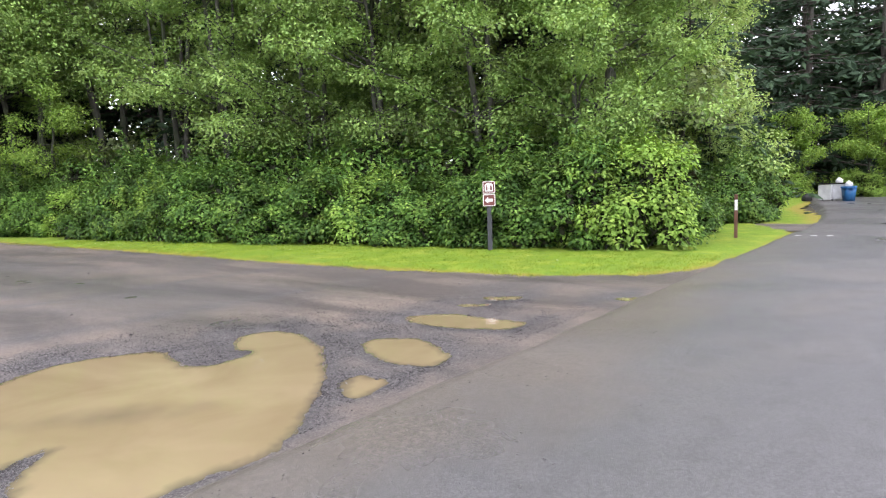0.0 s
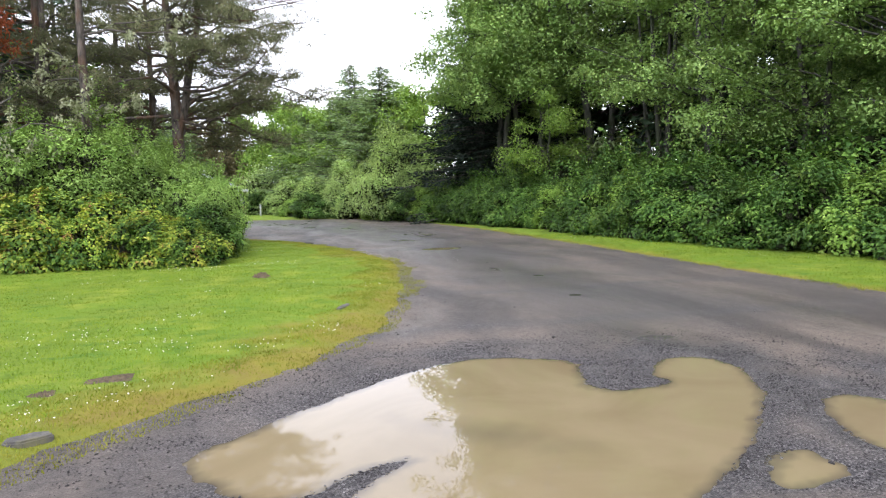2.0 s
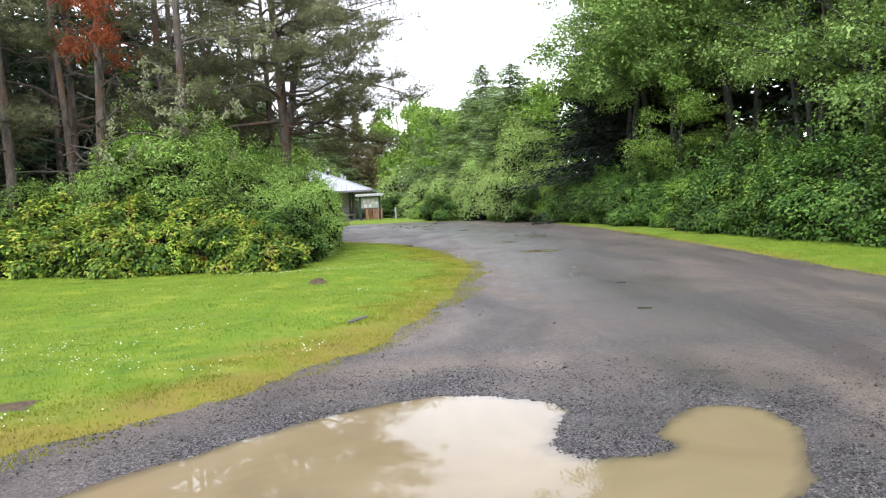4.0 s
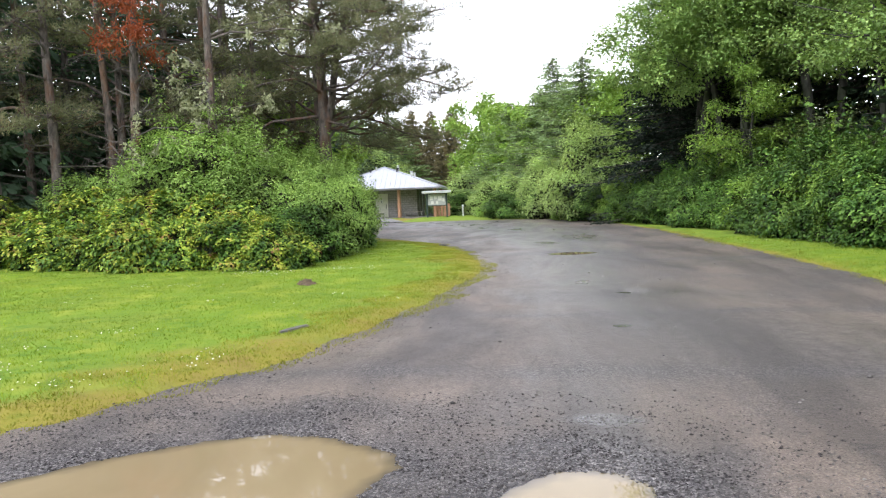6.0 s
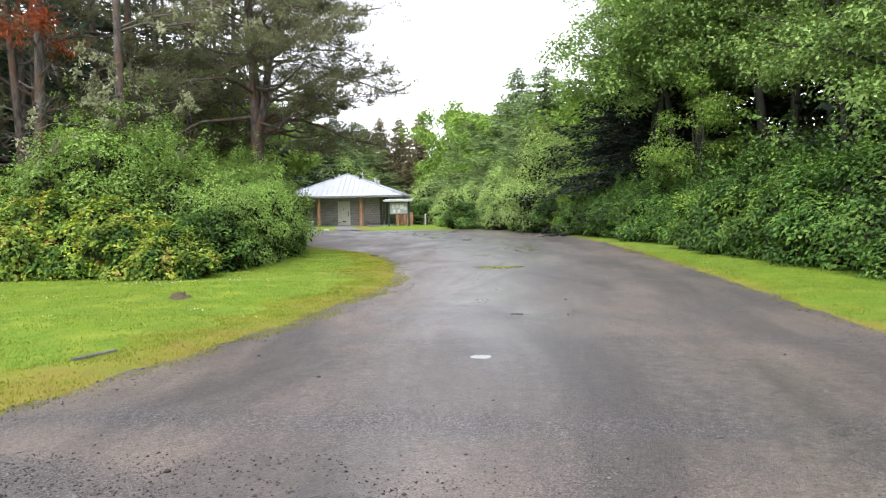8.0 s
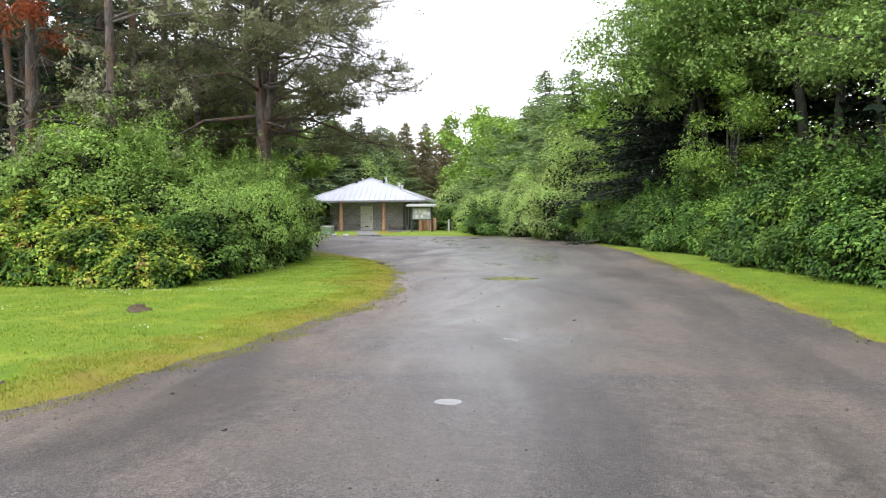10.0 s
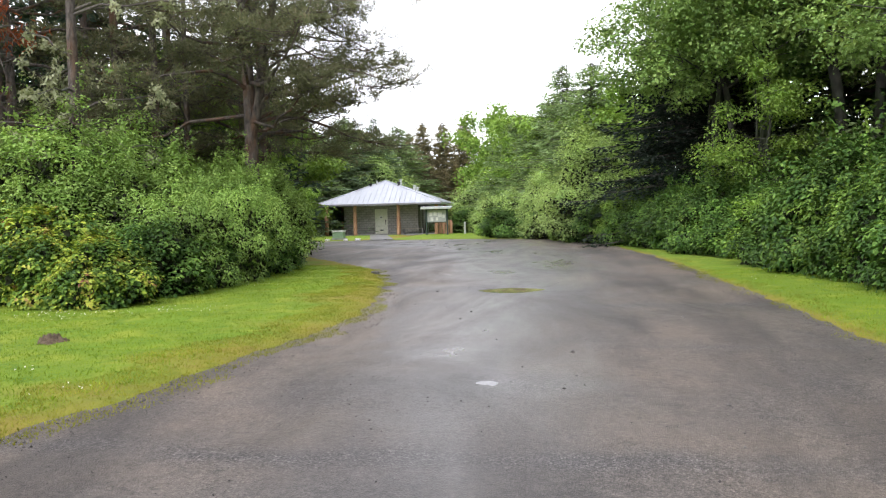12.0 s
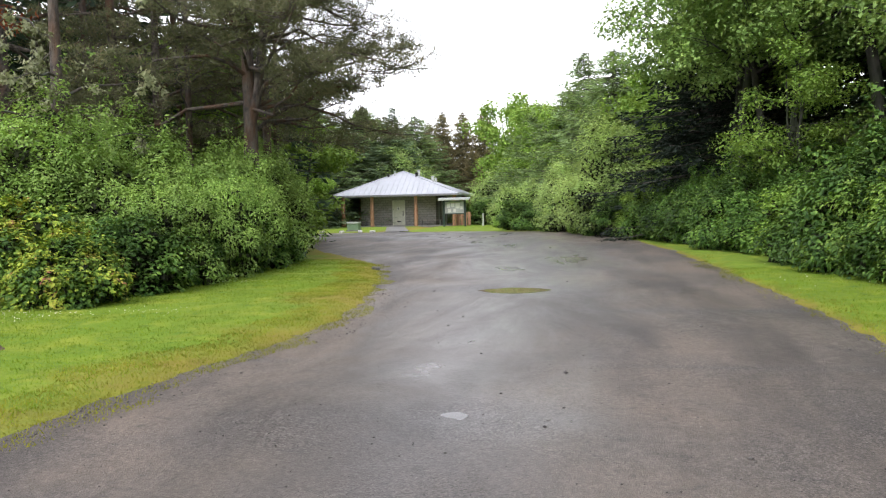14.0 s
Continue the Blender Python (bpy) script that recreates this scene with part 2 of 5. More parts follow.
# Near-black brown: the shade inside the shrubs is put into this colour.
SHADE_GROWTH = leaf_material("shade_dark_inner_growth", [(0.0, (0.010, 0.013, 0.007)), (0.7, (0.026, 0.030, 0.014)), (1.0, (0.055, 0.045, 0.024))], 0.8, 0.0, 0.2)
# The wide patch range puts some of the hedge's dark gaps into the colour.
HEDGE_LEAF = leaf_material("bramble_leaves", [(0.0, (0.022, 0.054, 0.013)), (0.40, (0.064, 0.138, 0.029)), (0.70, (0.148, 0.262, 0.050)), (1.0, (0.300, 0.420, 0.090))], 0.42, 0.16, 0.45)
YOUNG_LEAF = leaf_material("young_leaves", [(0.0, (0.110, 0.205, 0.042)), (0.55, (0.230, 0.370, 0.068)), (1.0, (0.410, 0.540, 0.120))])
SALAL_LEAF = leaf_material("salal_leaves", [(0.0, (0.030, 0.070, 0.017)), (0.34, (0.075, 0.150, 0.027)), (0.52, (0.180, 0.285, 0.040)), (0.66, (0.390, 0.460, 0.058)), (0.80, (0.400, 0.370, 0.070)), (0.88, (0.300, 0.130, 0.080)), (1.0, (0.240, 0.100, 0.070))], 0.4, 0.15)
HUCKLE_LEAF = leaf_material("huckleberry_leaves", [(0.0, (0.115, 0.205, 0.052)), (0.5, (0.250, 0.395, 0.095)), (1.0, (0.425, 0.570, 0.165))])
ALDER_LEAF = leaf_material("alder_leaves", [(0.0, (0.105, 0.185, 0.055)), (0.5, (0.235, 0.370, 0.102)), (1.0, (0.420, 0.550, 0.175))])
OLIVE_LEAF = leaf_material("dull_alder_leaves", [(0.0, (0.135, 0.190, 0.088)), (0.6, (0.260, 0.330, 0.145)), (1.0, (0.420, 0.480, 0.220))])
WILLOW_LEAF = leaf_material("willow_leaves", [(0.0, (0.225, 0.345, 0.120)), (0.5, (0.385, 0.530, 0.200)), (1.0, (0.520, 0.640, 0.285))], 0.55, 0.40)
# Albedo raised: the haze before these distant trees is put into the colour.
HAZY_FIR_NEEDLE = leaf_material("hazy_fir_needles", [(0.0, (0.085, 0.135, 0.080)), (0.6, (0.170, 0.245, 0.135)), (1.0, (0.260, 0.340, 0.180))], 0.6, 0.25)
GREEN_FIR = leaf_material("light_fir_needles", [(0.0, (0.120, 0.190, 0.085)), (0.6, (0.230, 0.330, 0.140)), (1.0, (0.350, 0.450, 0.200))], 0.6, 0.3)
# Near-black, well below the other spruces: shade between boughs is in the colour.
SHADE_BLACK_NEEDLE = leaf_material("dark_spruce_needles", [(0.0, (0.010, 0.018, 0.013)), (0.7, (0.024, 0.038, 0.024)), (1.0, (0.055, 0.075, 0.045))], 0.65, 0.04)
SPRUCE_NEEDLE = leaf_material("spruce_needles", [(0.0, (0.024, 0.046, 0.028)), (0.7, (0.055, 0.095, 0.050)), (1.0, (0.10, 0.15, 0.075))], 0.6, 0.1)
PINE_NEEDLE = leaf_material("pine_needles", [(0.0, (0.100, 0.115, 0.060)), (0.6, (0.175, 0.185, 0.095)), (0.9, (0.25, 0.215, 0.13)), (1.0, (0.30, 0.25, 0.15))], 0.6, 0.15)
# Paler than the needles themselves, to paint in the distance haze.
HAZY_BROWN_NEEDLE = leaf_material("hazy_brownish_needles", [(0.0, (0.140, 0.135, 0.075)), (0.6, (0.240, 0.215, 0.115)), (1.0, (0.330, 0.260, 0.145))], 0.6, 0.25)
DEAD_NEEDLE = leaf_material("dead_red_needles", [(0.0, (0.20, 0.050, 0.022)), (0.6, (0.34, 0.095, 0.04)), (1.0, (0.42, 0.16, 0.08))], 0.7, 0.2)
LICHEN = leaf_material("pale_lichen", [(0.0, (0.22, 0.24, 0.14)), (0.7, (0.34, 0.36, 0.22)), (1.0, (0.45, 0.44, 0.30))], 0.9, 0.15)
BARK = rough_material("grey_bark", (0.060, 0.050, 0.042), (0.145, 0.125, 0.105), 14.0, 0.9, 0.9, 0.03, (1, 1, 0.25), (0.09, 0.095, 0.075))
ALDER_BARK = rough_material("alder_bark", (0.034, 0.032, 0.027), (0.090, 0.084, 0.072), 9.0, 0.85, 0.5, 0.02, (1, 1, 0.5), (0.06, 0.07, 0.04))
PINE_BARK = rough_material("pine_bark", (0.040, 0.033, 0.029), (0.17, 0.142, 0.118), 9.0, 0.9, 1.0, 0.06, (1, 1, 0.35), (0.13, 0.072, 0.042))
ROOF_METAL = rough_material("grey_roof_metal", (0.43, 0.45, 0.49), (0.52, 0.54, 0.58), 1.5, 0.42, 0.05, 0.005, (1, 0.3, 1), metal=0.15)
BLOCK = block_material()
LOG = rough_material("peeled_log", (0.27, 0.135, 0.075), (0.46, 0.27, 0.16), 5.0, 0.7, 0.5, 0.02, (2, 2, 0.4))
DOOR_PAINT = plain_material("cream_door_paint", (0.72, 0.71, 0.60), 0.45)
DARK_METAL = plain_material("dark_metal", (0.03, 0.03, 0.03), 0.4, 0.5)
STEEL = plain_material("galvanised_pipe", (0.45, 0.46, 0.46), 0.4, 0.8)
CONCRETE = rough_material("damp_concrete", (0.15, 0.147, 0.142), (0.24, 0.235, 0.225), 6.0, 0.7, 0.2, 0.01)
CLEAR_WATER = plain_material("clear_shallow_water", (0.07, 0.066, 0.06), 0.14)
GREEN_PAINT = plain_material("dark_green_paint", (0.022, 0.045, 0.034), 0.5)
BOX_GREEN = plain_material("pale_green_box_paint", (0.20, 0.30, 0.19), 0.55)
PALE_TOP = plain_material("pale_grey_finish", (0.50, 0.52, 0.48), 0.6)
FASCIA = plain_material("dull_grey_trim", (0.20, 0.20, 0.21), 0.5)
WHITE = plain_material("white_paint", (0.78, 0.78, 0.76), 0.5, wear=0.1)
PAPER = plain_material("paper", (0.68, 0.67, 0.63), 0.8, wear=0.1)
BOARD = plain_material("notice_board", (0.40, 0.41, 0.39), 0.7)
SIGN_BROWN = plain_material("sign_brown", (0.145, 0.035, 0.028), 0.45, wear=0.1)
POST_GREY = rough_material("stained_post", (0.035, 0.038, 0.045), (0.06, 0.062, 0.07), 10.0, 0.8, 0.5, 0.01, (3, 3, 0.4))
POST_BROWN = rough_material("brown_post", (0.10, 0.045, 0.03), (0.15, 0.07, 0.045), 10.0, 0.8, 0.5, 0.01, (3, 3, 0.4))
PLANK = rough_material("weathered_plank", (0.22, 0.19, 0.15), (0.34, 0.30, 0.25), 5.0, 0.8, 0.4, 0.01, (0.4, 3, 3))
BIN_GREY = rough_material("scuffed_bin_metal", (0.42, 0.43, 0.44), (0.60, 0.61, 0.62), 3.0, 0.5, 0.2, 0.01)
BIN_BLUE = plain_material("blue_plastic", (0.02, 0.14, 0.36), 0.4)
RUBBER = plain_material("black_rubber", (0.02, 0.02, 0.02), 0.8)

# ---- geometry helpers ----
def mesh_of(name, verts, faces, mat, smooth=False):
    """A mesh from an array of points and an array of faces, all of one size."""
    verts, faces = np.asarray(verts, np.float32), np.asarray(faces, np.int32)
    me = bpy.data.meshes.new(name)
    k = faces.shape[1]
    me.vertices.add(len(verts))
    me.vertices.foreach_set("co", verts.ravel())
    me.loops.add(faces.size)
    me.loops.foreach_set("vertex_index", faces.ravel())
    me.polygons.add(len(faces))
    me.polygons.foreach_set("loop_start", np.arange(0, faces.size, k, dtype=np.int32))
    me.polygons.foreach_set("loop_total", np.full(len(faces), k, dtype=np.int32))
    if smooth:
        me.polygons.foreach_set("use_smooth", np.ones(len(faces), dtype=bool))
    me.update(calc_edges=True)
    me.validate()
    me.materials.append(mat)
    return me


def part(name, data, mat, parent, label=""):
    """Links a bmesh or a mesh as one object under a thing or a part."""
    if isinstance(data, bmesh.types.BMesh):
        me = bpy.data.meshes.new(name)
        data.normal_update()
        data.to_mesh(me)
        data.free()
        me.materials.append(mat)
        data = me
    ob = new(name, data)
    ob.parent = parent
    return tagged(ob, label)


def thing(name, at, label, category, group="", kind="", turn=0.0):
    e = new(name)
    e.empty_display_size = 0.2
    e.matrix_basis = pose(*at, 0, 0, turn)
    return tagged(e, label, category, group, kind)


def box(size, at=(0, 0, 0), bevel=0.01, rot=None):
    bm = bmesh.new()
    bmesh.ops.create_cube(bm, size=1)
    bmesh.ops.scale(bm, vec=size, verts=bm.verts)
    if bevel > 0:
        bmesh.ops.bevel(bm, geom=bm.edges[:], offset=bevel, segments=2, affect='EDGES', profile=0.6)
    if rot:
        bmesh.ops.transform(bm, matrix=pose(0, 0, 0, *rot), verts=bm.verts)
    bmesh.ops.translate(bm, vec=at, verts=bm.verts)
    return bm


def rod(a, b, r, r2=None, seg=10):
    a, b = Vector(a), Vector(b)
    bm = bmesh.new()
    bmesh.ops.create_cone(bm, cap_ends=True, segments=seg, radius1=r, radius2=r if r2 is None else r2, depth=(b - a).length)
    q = (b - a).to_track_quat('Z', 'Y').to_matrix().to_4x4()
    bmesh.ops.transform(bm, matrix=Matrix.Translation((a + b) / 2) @ q, verts=bm.verts)
    for f in bm.faces:
        f.smooth = len(f.verts) == 4
    return bm


def slab(points, z0, z1):
    """An upright prism over a plan outline."""
    bm = bmesh.new()
    f = bm.faces.new([bm.verts.new((x, y, z0)) for x, y in points])
    got = bmesh.ops.extrude_face_region(bm, geom=[f])
    bmesh.ops.translate(bm, vec=(0, 0, z1 - z0), verts=[v for v in got["geom"] if isinstance(v, bmesh.types.BMVert)])
    bmesh.ops.recalc_face_normals(bm, faces=bm.faces)
    return bm


def tube(points, radii, seg=6):
    """Points and quads of a bent, tapering tube."""
    p = np.asarray(points, float)
    r = np.asarray(radii, float)
    t = np.gradient(p, axis=0)
    t /= np.linalg.norm(t, axis=1, keepdims=True) + 1e-9
    ref = np.array([0.0, 0.0, 1.0]) if abs(t[0][2]) < 0.8 else np.array([1.0, 0.0, 0.0])
    u = np.cross(t, ref)
    u /= np.linalg.norm(u, axis=1, keepdims=True) + 1e-9
    w = np.cross(t, u)
    a = np.linspace(0, 2 * np.pi, seg, endpoint=False)
    ring = u[:, None] * np.cos(a)[None, :, None] + w[:, None] * np.sin(a)[None, :, None]
    v = (p[:, None] + ring * r[:, None, None]).reshape(-1, 3)
    k = len(p)
    i, j = np.meshgrid(np.arange(k - 1), np.arange(seg), indexing="ij")
    j2 = (j + 1) % seg
    f = np.stack([i * seg + j, i * seg + j2, (i + 1) * seg + j2, (i + 1) * seg + j], -1).reshape(-1, 4)
    return v, f


def joined(pieces):
    vs, fs, n = [], [], 0
    for v, f in pieces:
        vs.append(v)
        fs.append(f + n)
        n += len(v)
    return np.concatenate(vs), np.concatenate(fs)


def leaf_cloud(rng, p, out, length, width, hang=0.3, spread=0.5, fold=0.25, up=0.55):
    """Folded leaf blades at the points p, turned about the outward directions."""
    n = len(p)
    nrm = out * 0.8 + rng.normal(0, spread, (n, 3)) + np.array([0, 0, up])
    nrm /= np.linalg.norm(nrm, axis=1, keepdims=True) + 1e-9
    ax = out * 0.6 + rng.normal(0, 1, (n, 3)) - np.array([0, 0, hang])
    ax -= nrm * (ax * nrm).sum(1, keepdims=True)
    ax /= np.linalg.norm(ax, axis=1, keepdims=True) + 1e-9
    side = np.cross(nrm, ax)
    s = (length * rng.uniform(0.65, 1.3, n))[:, None]
    w = s * width / length * 0.5
    tip = p + ax * s - nrm * s * 0.12
    mid = p + ax * s * 0.42 + nrm * s * 0.05
    v = np.stack([p, mid + side * w + nrm * w * fold, tip, mid - side * w + nrm * w * fold], 1).reshape(-1, 3)
    b = np.arange(n)[:, None] * 4
    f = np.concatenate([b + np.array([[0, 1, 2]]), b + np.array([[0, 2, 3]])], 0)
    return v, f


def unit(rng, n):
    d = rng.normal(0, 1, (n, 3))
    return d / np.linalg.norm(d, axis=1, keepdims=True)


def signed(px, py, poly):
    """Distance to a plan outline, positive inside it."""
    poly = np.asarray(poly, float)
    d = np.full(px.shape, 1e9)
    inside = np.zeros(px.shape, bool)
    for (x1, y1), (x2, y2) in zip(poly, np.roll(poly, -1, 0)):
        ex, ey = x2 - x1, y2 - y1
        t = np.clip(((px - x1) * ex + (py - y1) * ey) / (ex * ex + ey * ey), 0, 1)
        d = np.minimum(d, np.hypot(px - x1 - t * ex, py - y1 - t * ey))
        cross = ((y1 > py) != (y2 > py)) & (px < (x2 - x1) * (py - y1) / (y2 - y1 + 1e-12) + x1)
        inside ^= cross
    return np.where(inside, d, -d)


def rounded(poly, steps=4):
    """A closed outline run smoothly through its corners."""
    p = np.asarray(poly, float)
    a, b, c, d = np.roll(p, 1, 0), p, np.roll(p, -1, 0), np.roll(p, -2, 0)
    out = []
    for t in np.linspace(0, 1, steps, endpoint=False):
        out.append(0.5 * (2 * b + (c - a) * t + (2 * a - 5 * b + 4 * c - d) * t * t + (3 * b - a - 3 * c + d) * t ** 3))
    return np.stack(out, 1).reshape(-1, 2)


WAVES = np.random.RandomState(5)
WAVE_SET = [(WAVES.normal(0, 1, 2), WAVES.uniform(0, 6.3)) for _ in range(14)]


def wobble(x, y, scale):
    """Smooth uneven height between about -1 and 1."""
    z = 0
    for k, ((a, b), ph) in enumerate(WAVE_SET):
        f = scale * (1 + 0.35 * k)
        z = z + np.sin(a * f * x + b * f * y + ph + 1.3 * np.sin(0.6 * f * y + ph)) / (1 + 0.25 * k)
    return z / 4.0


def axis(*runs):
    """Grid lines: runs of (from, to, spacing)."""
    return np.unique(np.round(np.concatenate([np.arange(a, b + s * 0.5, s) for a, b, s in runs]), 4))


def grid(xs, ys, height, keep=None):
    gx, gy = np.meshgrid(xs, ys, indexing="ij")
    z = height(gx, gy)
    v = np.stack([gx, gy, z], -1).reshape(-1, 3)
    n, m = len(xs), len(ys)
    i, j = np.meshgrid(np.arange(n - 1), np.arange(m - 1), indexing="ij")
    f = np.stack([i * m + j, (i + 1) * m + j, (i + 1) * m + j + 1, i * m + j + 1], -1).reshape(-1, 4)
    if keep is not None:
        k = keep(gx, gy).reshape(-1)
        f = f[k[f].any(1)]
        used = np.unique(f)
        back = np.full(len(v), -1)
        back[used] = np.arange(len(used))
        v, f = v[used], back[f]
    return v, f


# ---- the ground: plan outlines ----
LAWN_WEST = [(-40, -4.9), (-12, -4.9), (-6.2, -4.75), (-5.1, -3.9), (-4.4, -2.95), (-3.65, -2.25), (-2.95, -1.4), (-2.2, -0.2), (-1.75, 1.2), (-1.2, 3.3),
             (-0.85, 5.8), (-0.72, 7.6), (-1.1, 10.6), (-1.75, 13.2), (-2.7, 16.2), (-4.4, 19.0), (-7.0, 23.3), (-11, 28), (-18, 33), (-40, 36)]
VERGE_EAST = [(9.5, -5.24), (8.06, -5.18), (6.6, -4.95), (5.75, -4.45), (5.2, -3.3), (4.88, -0.4), (4.75, 3.4), (5.0, 6.5), (5.1, 9.5), (5.22, 14), (5.2, 20), (4.8, 27), (3.5, 35.5), (1.5, 39.0),
              (-4, 40.6), (-8.0, 40.8), (-8.0, 80), (40, 80), (40, -2.2), (18, -3.6), (15.2, -5.1), (14.6, -5.2)]
LAWN_FAR = [(-9.2, 40.9), (-13, 40.2), (-20, 38.5), (-40, 37.5), (-40, 70), (-9.2, 70)]
LAWN_ROADSIDE = [(17.2, -5.25), (20.8, -4.75), (26, -3.4), (34, -1.0), (60, 2), (60, 14), (17.2, 14)]
PUDDLE_MAIN = [(-3.80, -3.55), (-3.50, -3.14), (-3.0, -2.66), (-2.38, -2.12), (-1.9, -1.86), (-1.5, -1.77), (-0.98, -1.98), (-0.78, -2.25), (-0.98, -2.78), (-0.86, -3.03), (-0.42, -3.0), (-0.36, -2.8),
               (-0.22, -2.44), (0.14, -2.29), (0.38, -2.46), (0.37, -2.85), (0.15, -3.3), (-0.42, -4.0), (-1.08, -4.58), (-1.8, -5.04), (-2.4, -5.05), (-3.0, -4.98), (-3.18, -4.7),
               (-2.9, -4.2), (-2.6, -3.85), (-2.9, -3.98), (-3.28, -4.2), (-3.58, -4.02)]
PUDDLES = [
    ("main", PUDDLE_MAIN),
    ("long", [(1.6, -3.2), (2.02, -3.55), (2.02, -4.05), (2.0, -4.58), (1.6, -4.6), (1.42, -4.2), (1.36, -3.7)]),
    ("round", [(0.58, -3.62), (0.82, -4.0), (0.6, -4.45), (0.4, -4.7), (0.06, -4.76), (-0.02, -4.35), (0.2, -3.85)]),
    ("small", [(-0.66, -4.42), (-0.42, -4.38), (-0.42, -4.74), (-0.66, -4.84), (-0.92, -4.8), (-0.84, -4.55)]),
    ("upper", [(3.16, -3.3), (3.4, -3.68), (3.2, -3.78), (2.98, -3.5)]),
    ("slim", [(2.56, -3.28), (2.8, -3.62), (2.62, -3.66), (2.46, -3.45)]),
    ("edge", [(3.85, -4.85), (4.0, -5.12), (3.8, -5.16), (3.68, -4.95)]),
    ("track", [(0.66, 10.5), (1.1, 10.95), (1.6, 10.9), (1.85, 10.55), (1.25, 10.15)]),
    ("tread", [(0.80, 1.40), (0.89, 1.47), (0.98, 1.42), (0.9, 1.35)]),
    ("wet", [(1.24, 3.78), (1.33, 3.87), (1.43, 3.79), (1.36, 3.70)]),
]
PUDDLES = [(n, rounded(p)) for n, p in PUDDLES]
WATER_Z = -0.018


def lot_height(x, y):
    z = 0.010 * wobble(x, y, 0.7) + 0.004 * wobble(x, y, 4.0)
    z = np.maximum(z, WATER_Z + 0.006)
    rag = 0.045 * wobble(x, y, 7.0) + 0.030 * wobble(x, y, 23.0)
    for name, poly in PUDDLES:
        near = (x > poly[:, 0].min() - 0.6) & (x < poly[:, 0].max() + 0.6) & (y > poly[:, 1].min() - 0.6) & (y < poly[:, 1].max() + 0.6)
        if not near.any():
            continue
        d = signed(x[near], y[near], poly) + rag[near]
        k = np.clip((d + 0.30) / 0.30, 0, 1)
        rim = z[near] * (1 - k) + WATER_Z * k - np.clip(d, 0, 0.35) * 0.16 + np.clip(-d, 0, 0.08) * 0.03
        z[near] = np.where(d > -0.30, np.minimum(z[near], rim), z[near])
    return z


def edge_height(poly, top, run=0.35):
    def h(x, y):
        d = signed(x, y, poly) + 0.10 * wobble(x, y, 2.2) + 0.05 * wobble(x, y, 9.0)
        return np.clip(d / run, -1.2, 1) * top + 0.012 * wobble(x, y, 1.1) * np.clip(d, 0, 1) + 0.012 * wobble(x, y, 5.0) * np.clip(d * 2, 0, 1)
    return h


def structure(name, data, label, category):
    ob = new(name, data)
    return tagged(ob, label, category, "", "structure")


# forest floor, one sheet out to the horizon
far_axis = axis((-1500, -100, 100), (-100, -50, 10), (-50, 60, 2.5), (60, 150, 10), (150, 1500, 100))
v, f = grid(far_axis, far_axis, lambda x, y: -0.14 + 0.03 * wobble(x, y, 0.3))
structure("ground", mesh_of("ground", v, f, FLOOR, True), "dark forest floor of needles and soil under trees", "ground")

# gravel loop
xs = axis((-30, -4.6, 0.4), (-4.6, 4.6, 0.04), (4.6, 8, 0.2))
ys = axis((-5.3, -1.2, 0.04), (-1.2, 14, 0.10), (14, 62, 0.5))
lot = [(-6.6, -5.25), (6.6, -5.25), (8.2, -5.28), (8, 10), (8, 30), (5, 44), (-30, 44), (-30, 26), (-12, 22), (-5, 12), (-3.2, 4), (-5, 0), (-8, -4)]
v, f = grid(xs, ys, lot_height, lambda x, y: signed(x, y, lot) > -0.2)
lot_mesh = mesh_of("road_gravel", v, f, GRAVEL, True)
near = np.full(len(v), -9.0)
for name, poly in PUDDLES[:7]:
    near = np.maximum(near, signed(v[:, 0], v[:, 1], poly))
stony = np.clip(1.05 + near / 0.6 + 0.8 * wobble(v[:, 0], v[:, 1], 1.6), 0, 1) * np.clip((v[:, 1] + 5.3) * 3, 0, 1)
stony = np.maximum(stony, np.clip(0.9 * wobble(v[:, 0], v[:, 1], 0.8) - 0.15, 0, 0.8) * (v[:, 1] < 6))
ring = np.hypot((v[:, 0] - 1.3) / 1.15, (v[:, 1] - 10.6) / 0.75) + 0.3 * wobble(v[:, 0], v[:, 1], 3.0)
stony = np.maximum(stony, np.clip(2.6 - 2.2 * ring, 0, 0.9))
for yb, wb in ((2.05, 0.14), (-0.55, 0.25), (5.2, 0.12), (8.4, 0.2)):
    band = np.exp(-((v[:, 1] - yb - 0.18 * wobble(v[:, 0], v[:, 1], 0.9)) / wb) ** 2) * np.clip(0.55 + 0.8 * wobble(v[:, 0], v[:, 1], 1.3), 0, 1)
    stony = np.maximum(stony, 0.85 * band)
stony *= 1 - np.exp(-((v[:, 0] - 0.33) / 0.34) ** 2 - ((v[:, 1] + 1.6) / 0.16) ** 2)
at = lot_mesh.attributes.new("stony", 'FLOAT', 'POINT')
at.data.foreach_set("value", stony.astype(np.float32))
mid = np.interp(v[:, 1], [-5, 0, 8, 20, 30, 42], [-0.6, 0.9, 1.3, 1.2, -1.5, -6.5])
half = np.interp(v[:, 1], [-5, 0, 12, 25, 42], [0.9, 1.1, 1.6, 3.2, 8])
track = np.exp(-((v[:, 0] - mid) / half) ** 2) * np.interp(v[:, 1], [-3, -1, 1, 6, 18, 28], [0.1, 0.6, 0.85, 1.0, 0.95, 0.85])
damp = np.exp(-((v[:, 0] - 0.33) / 0.28) ** 2 - ((v[:, 1] + 1.6 + 0.05 * wobble(v[:, 0], v[:, 1], 5.0)) / 0.12) ** 2)
track = np.maximum(track, 1.5 * damp)
at = lot_mesh.attributes.new("track", 'FLOAT', 'POINT')
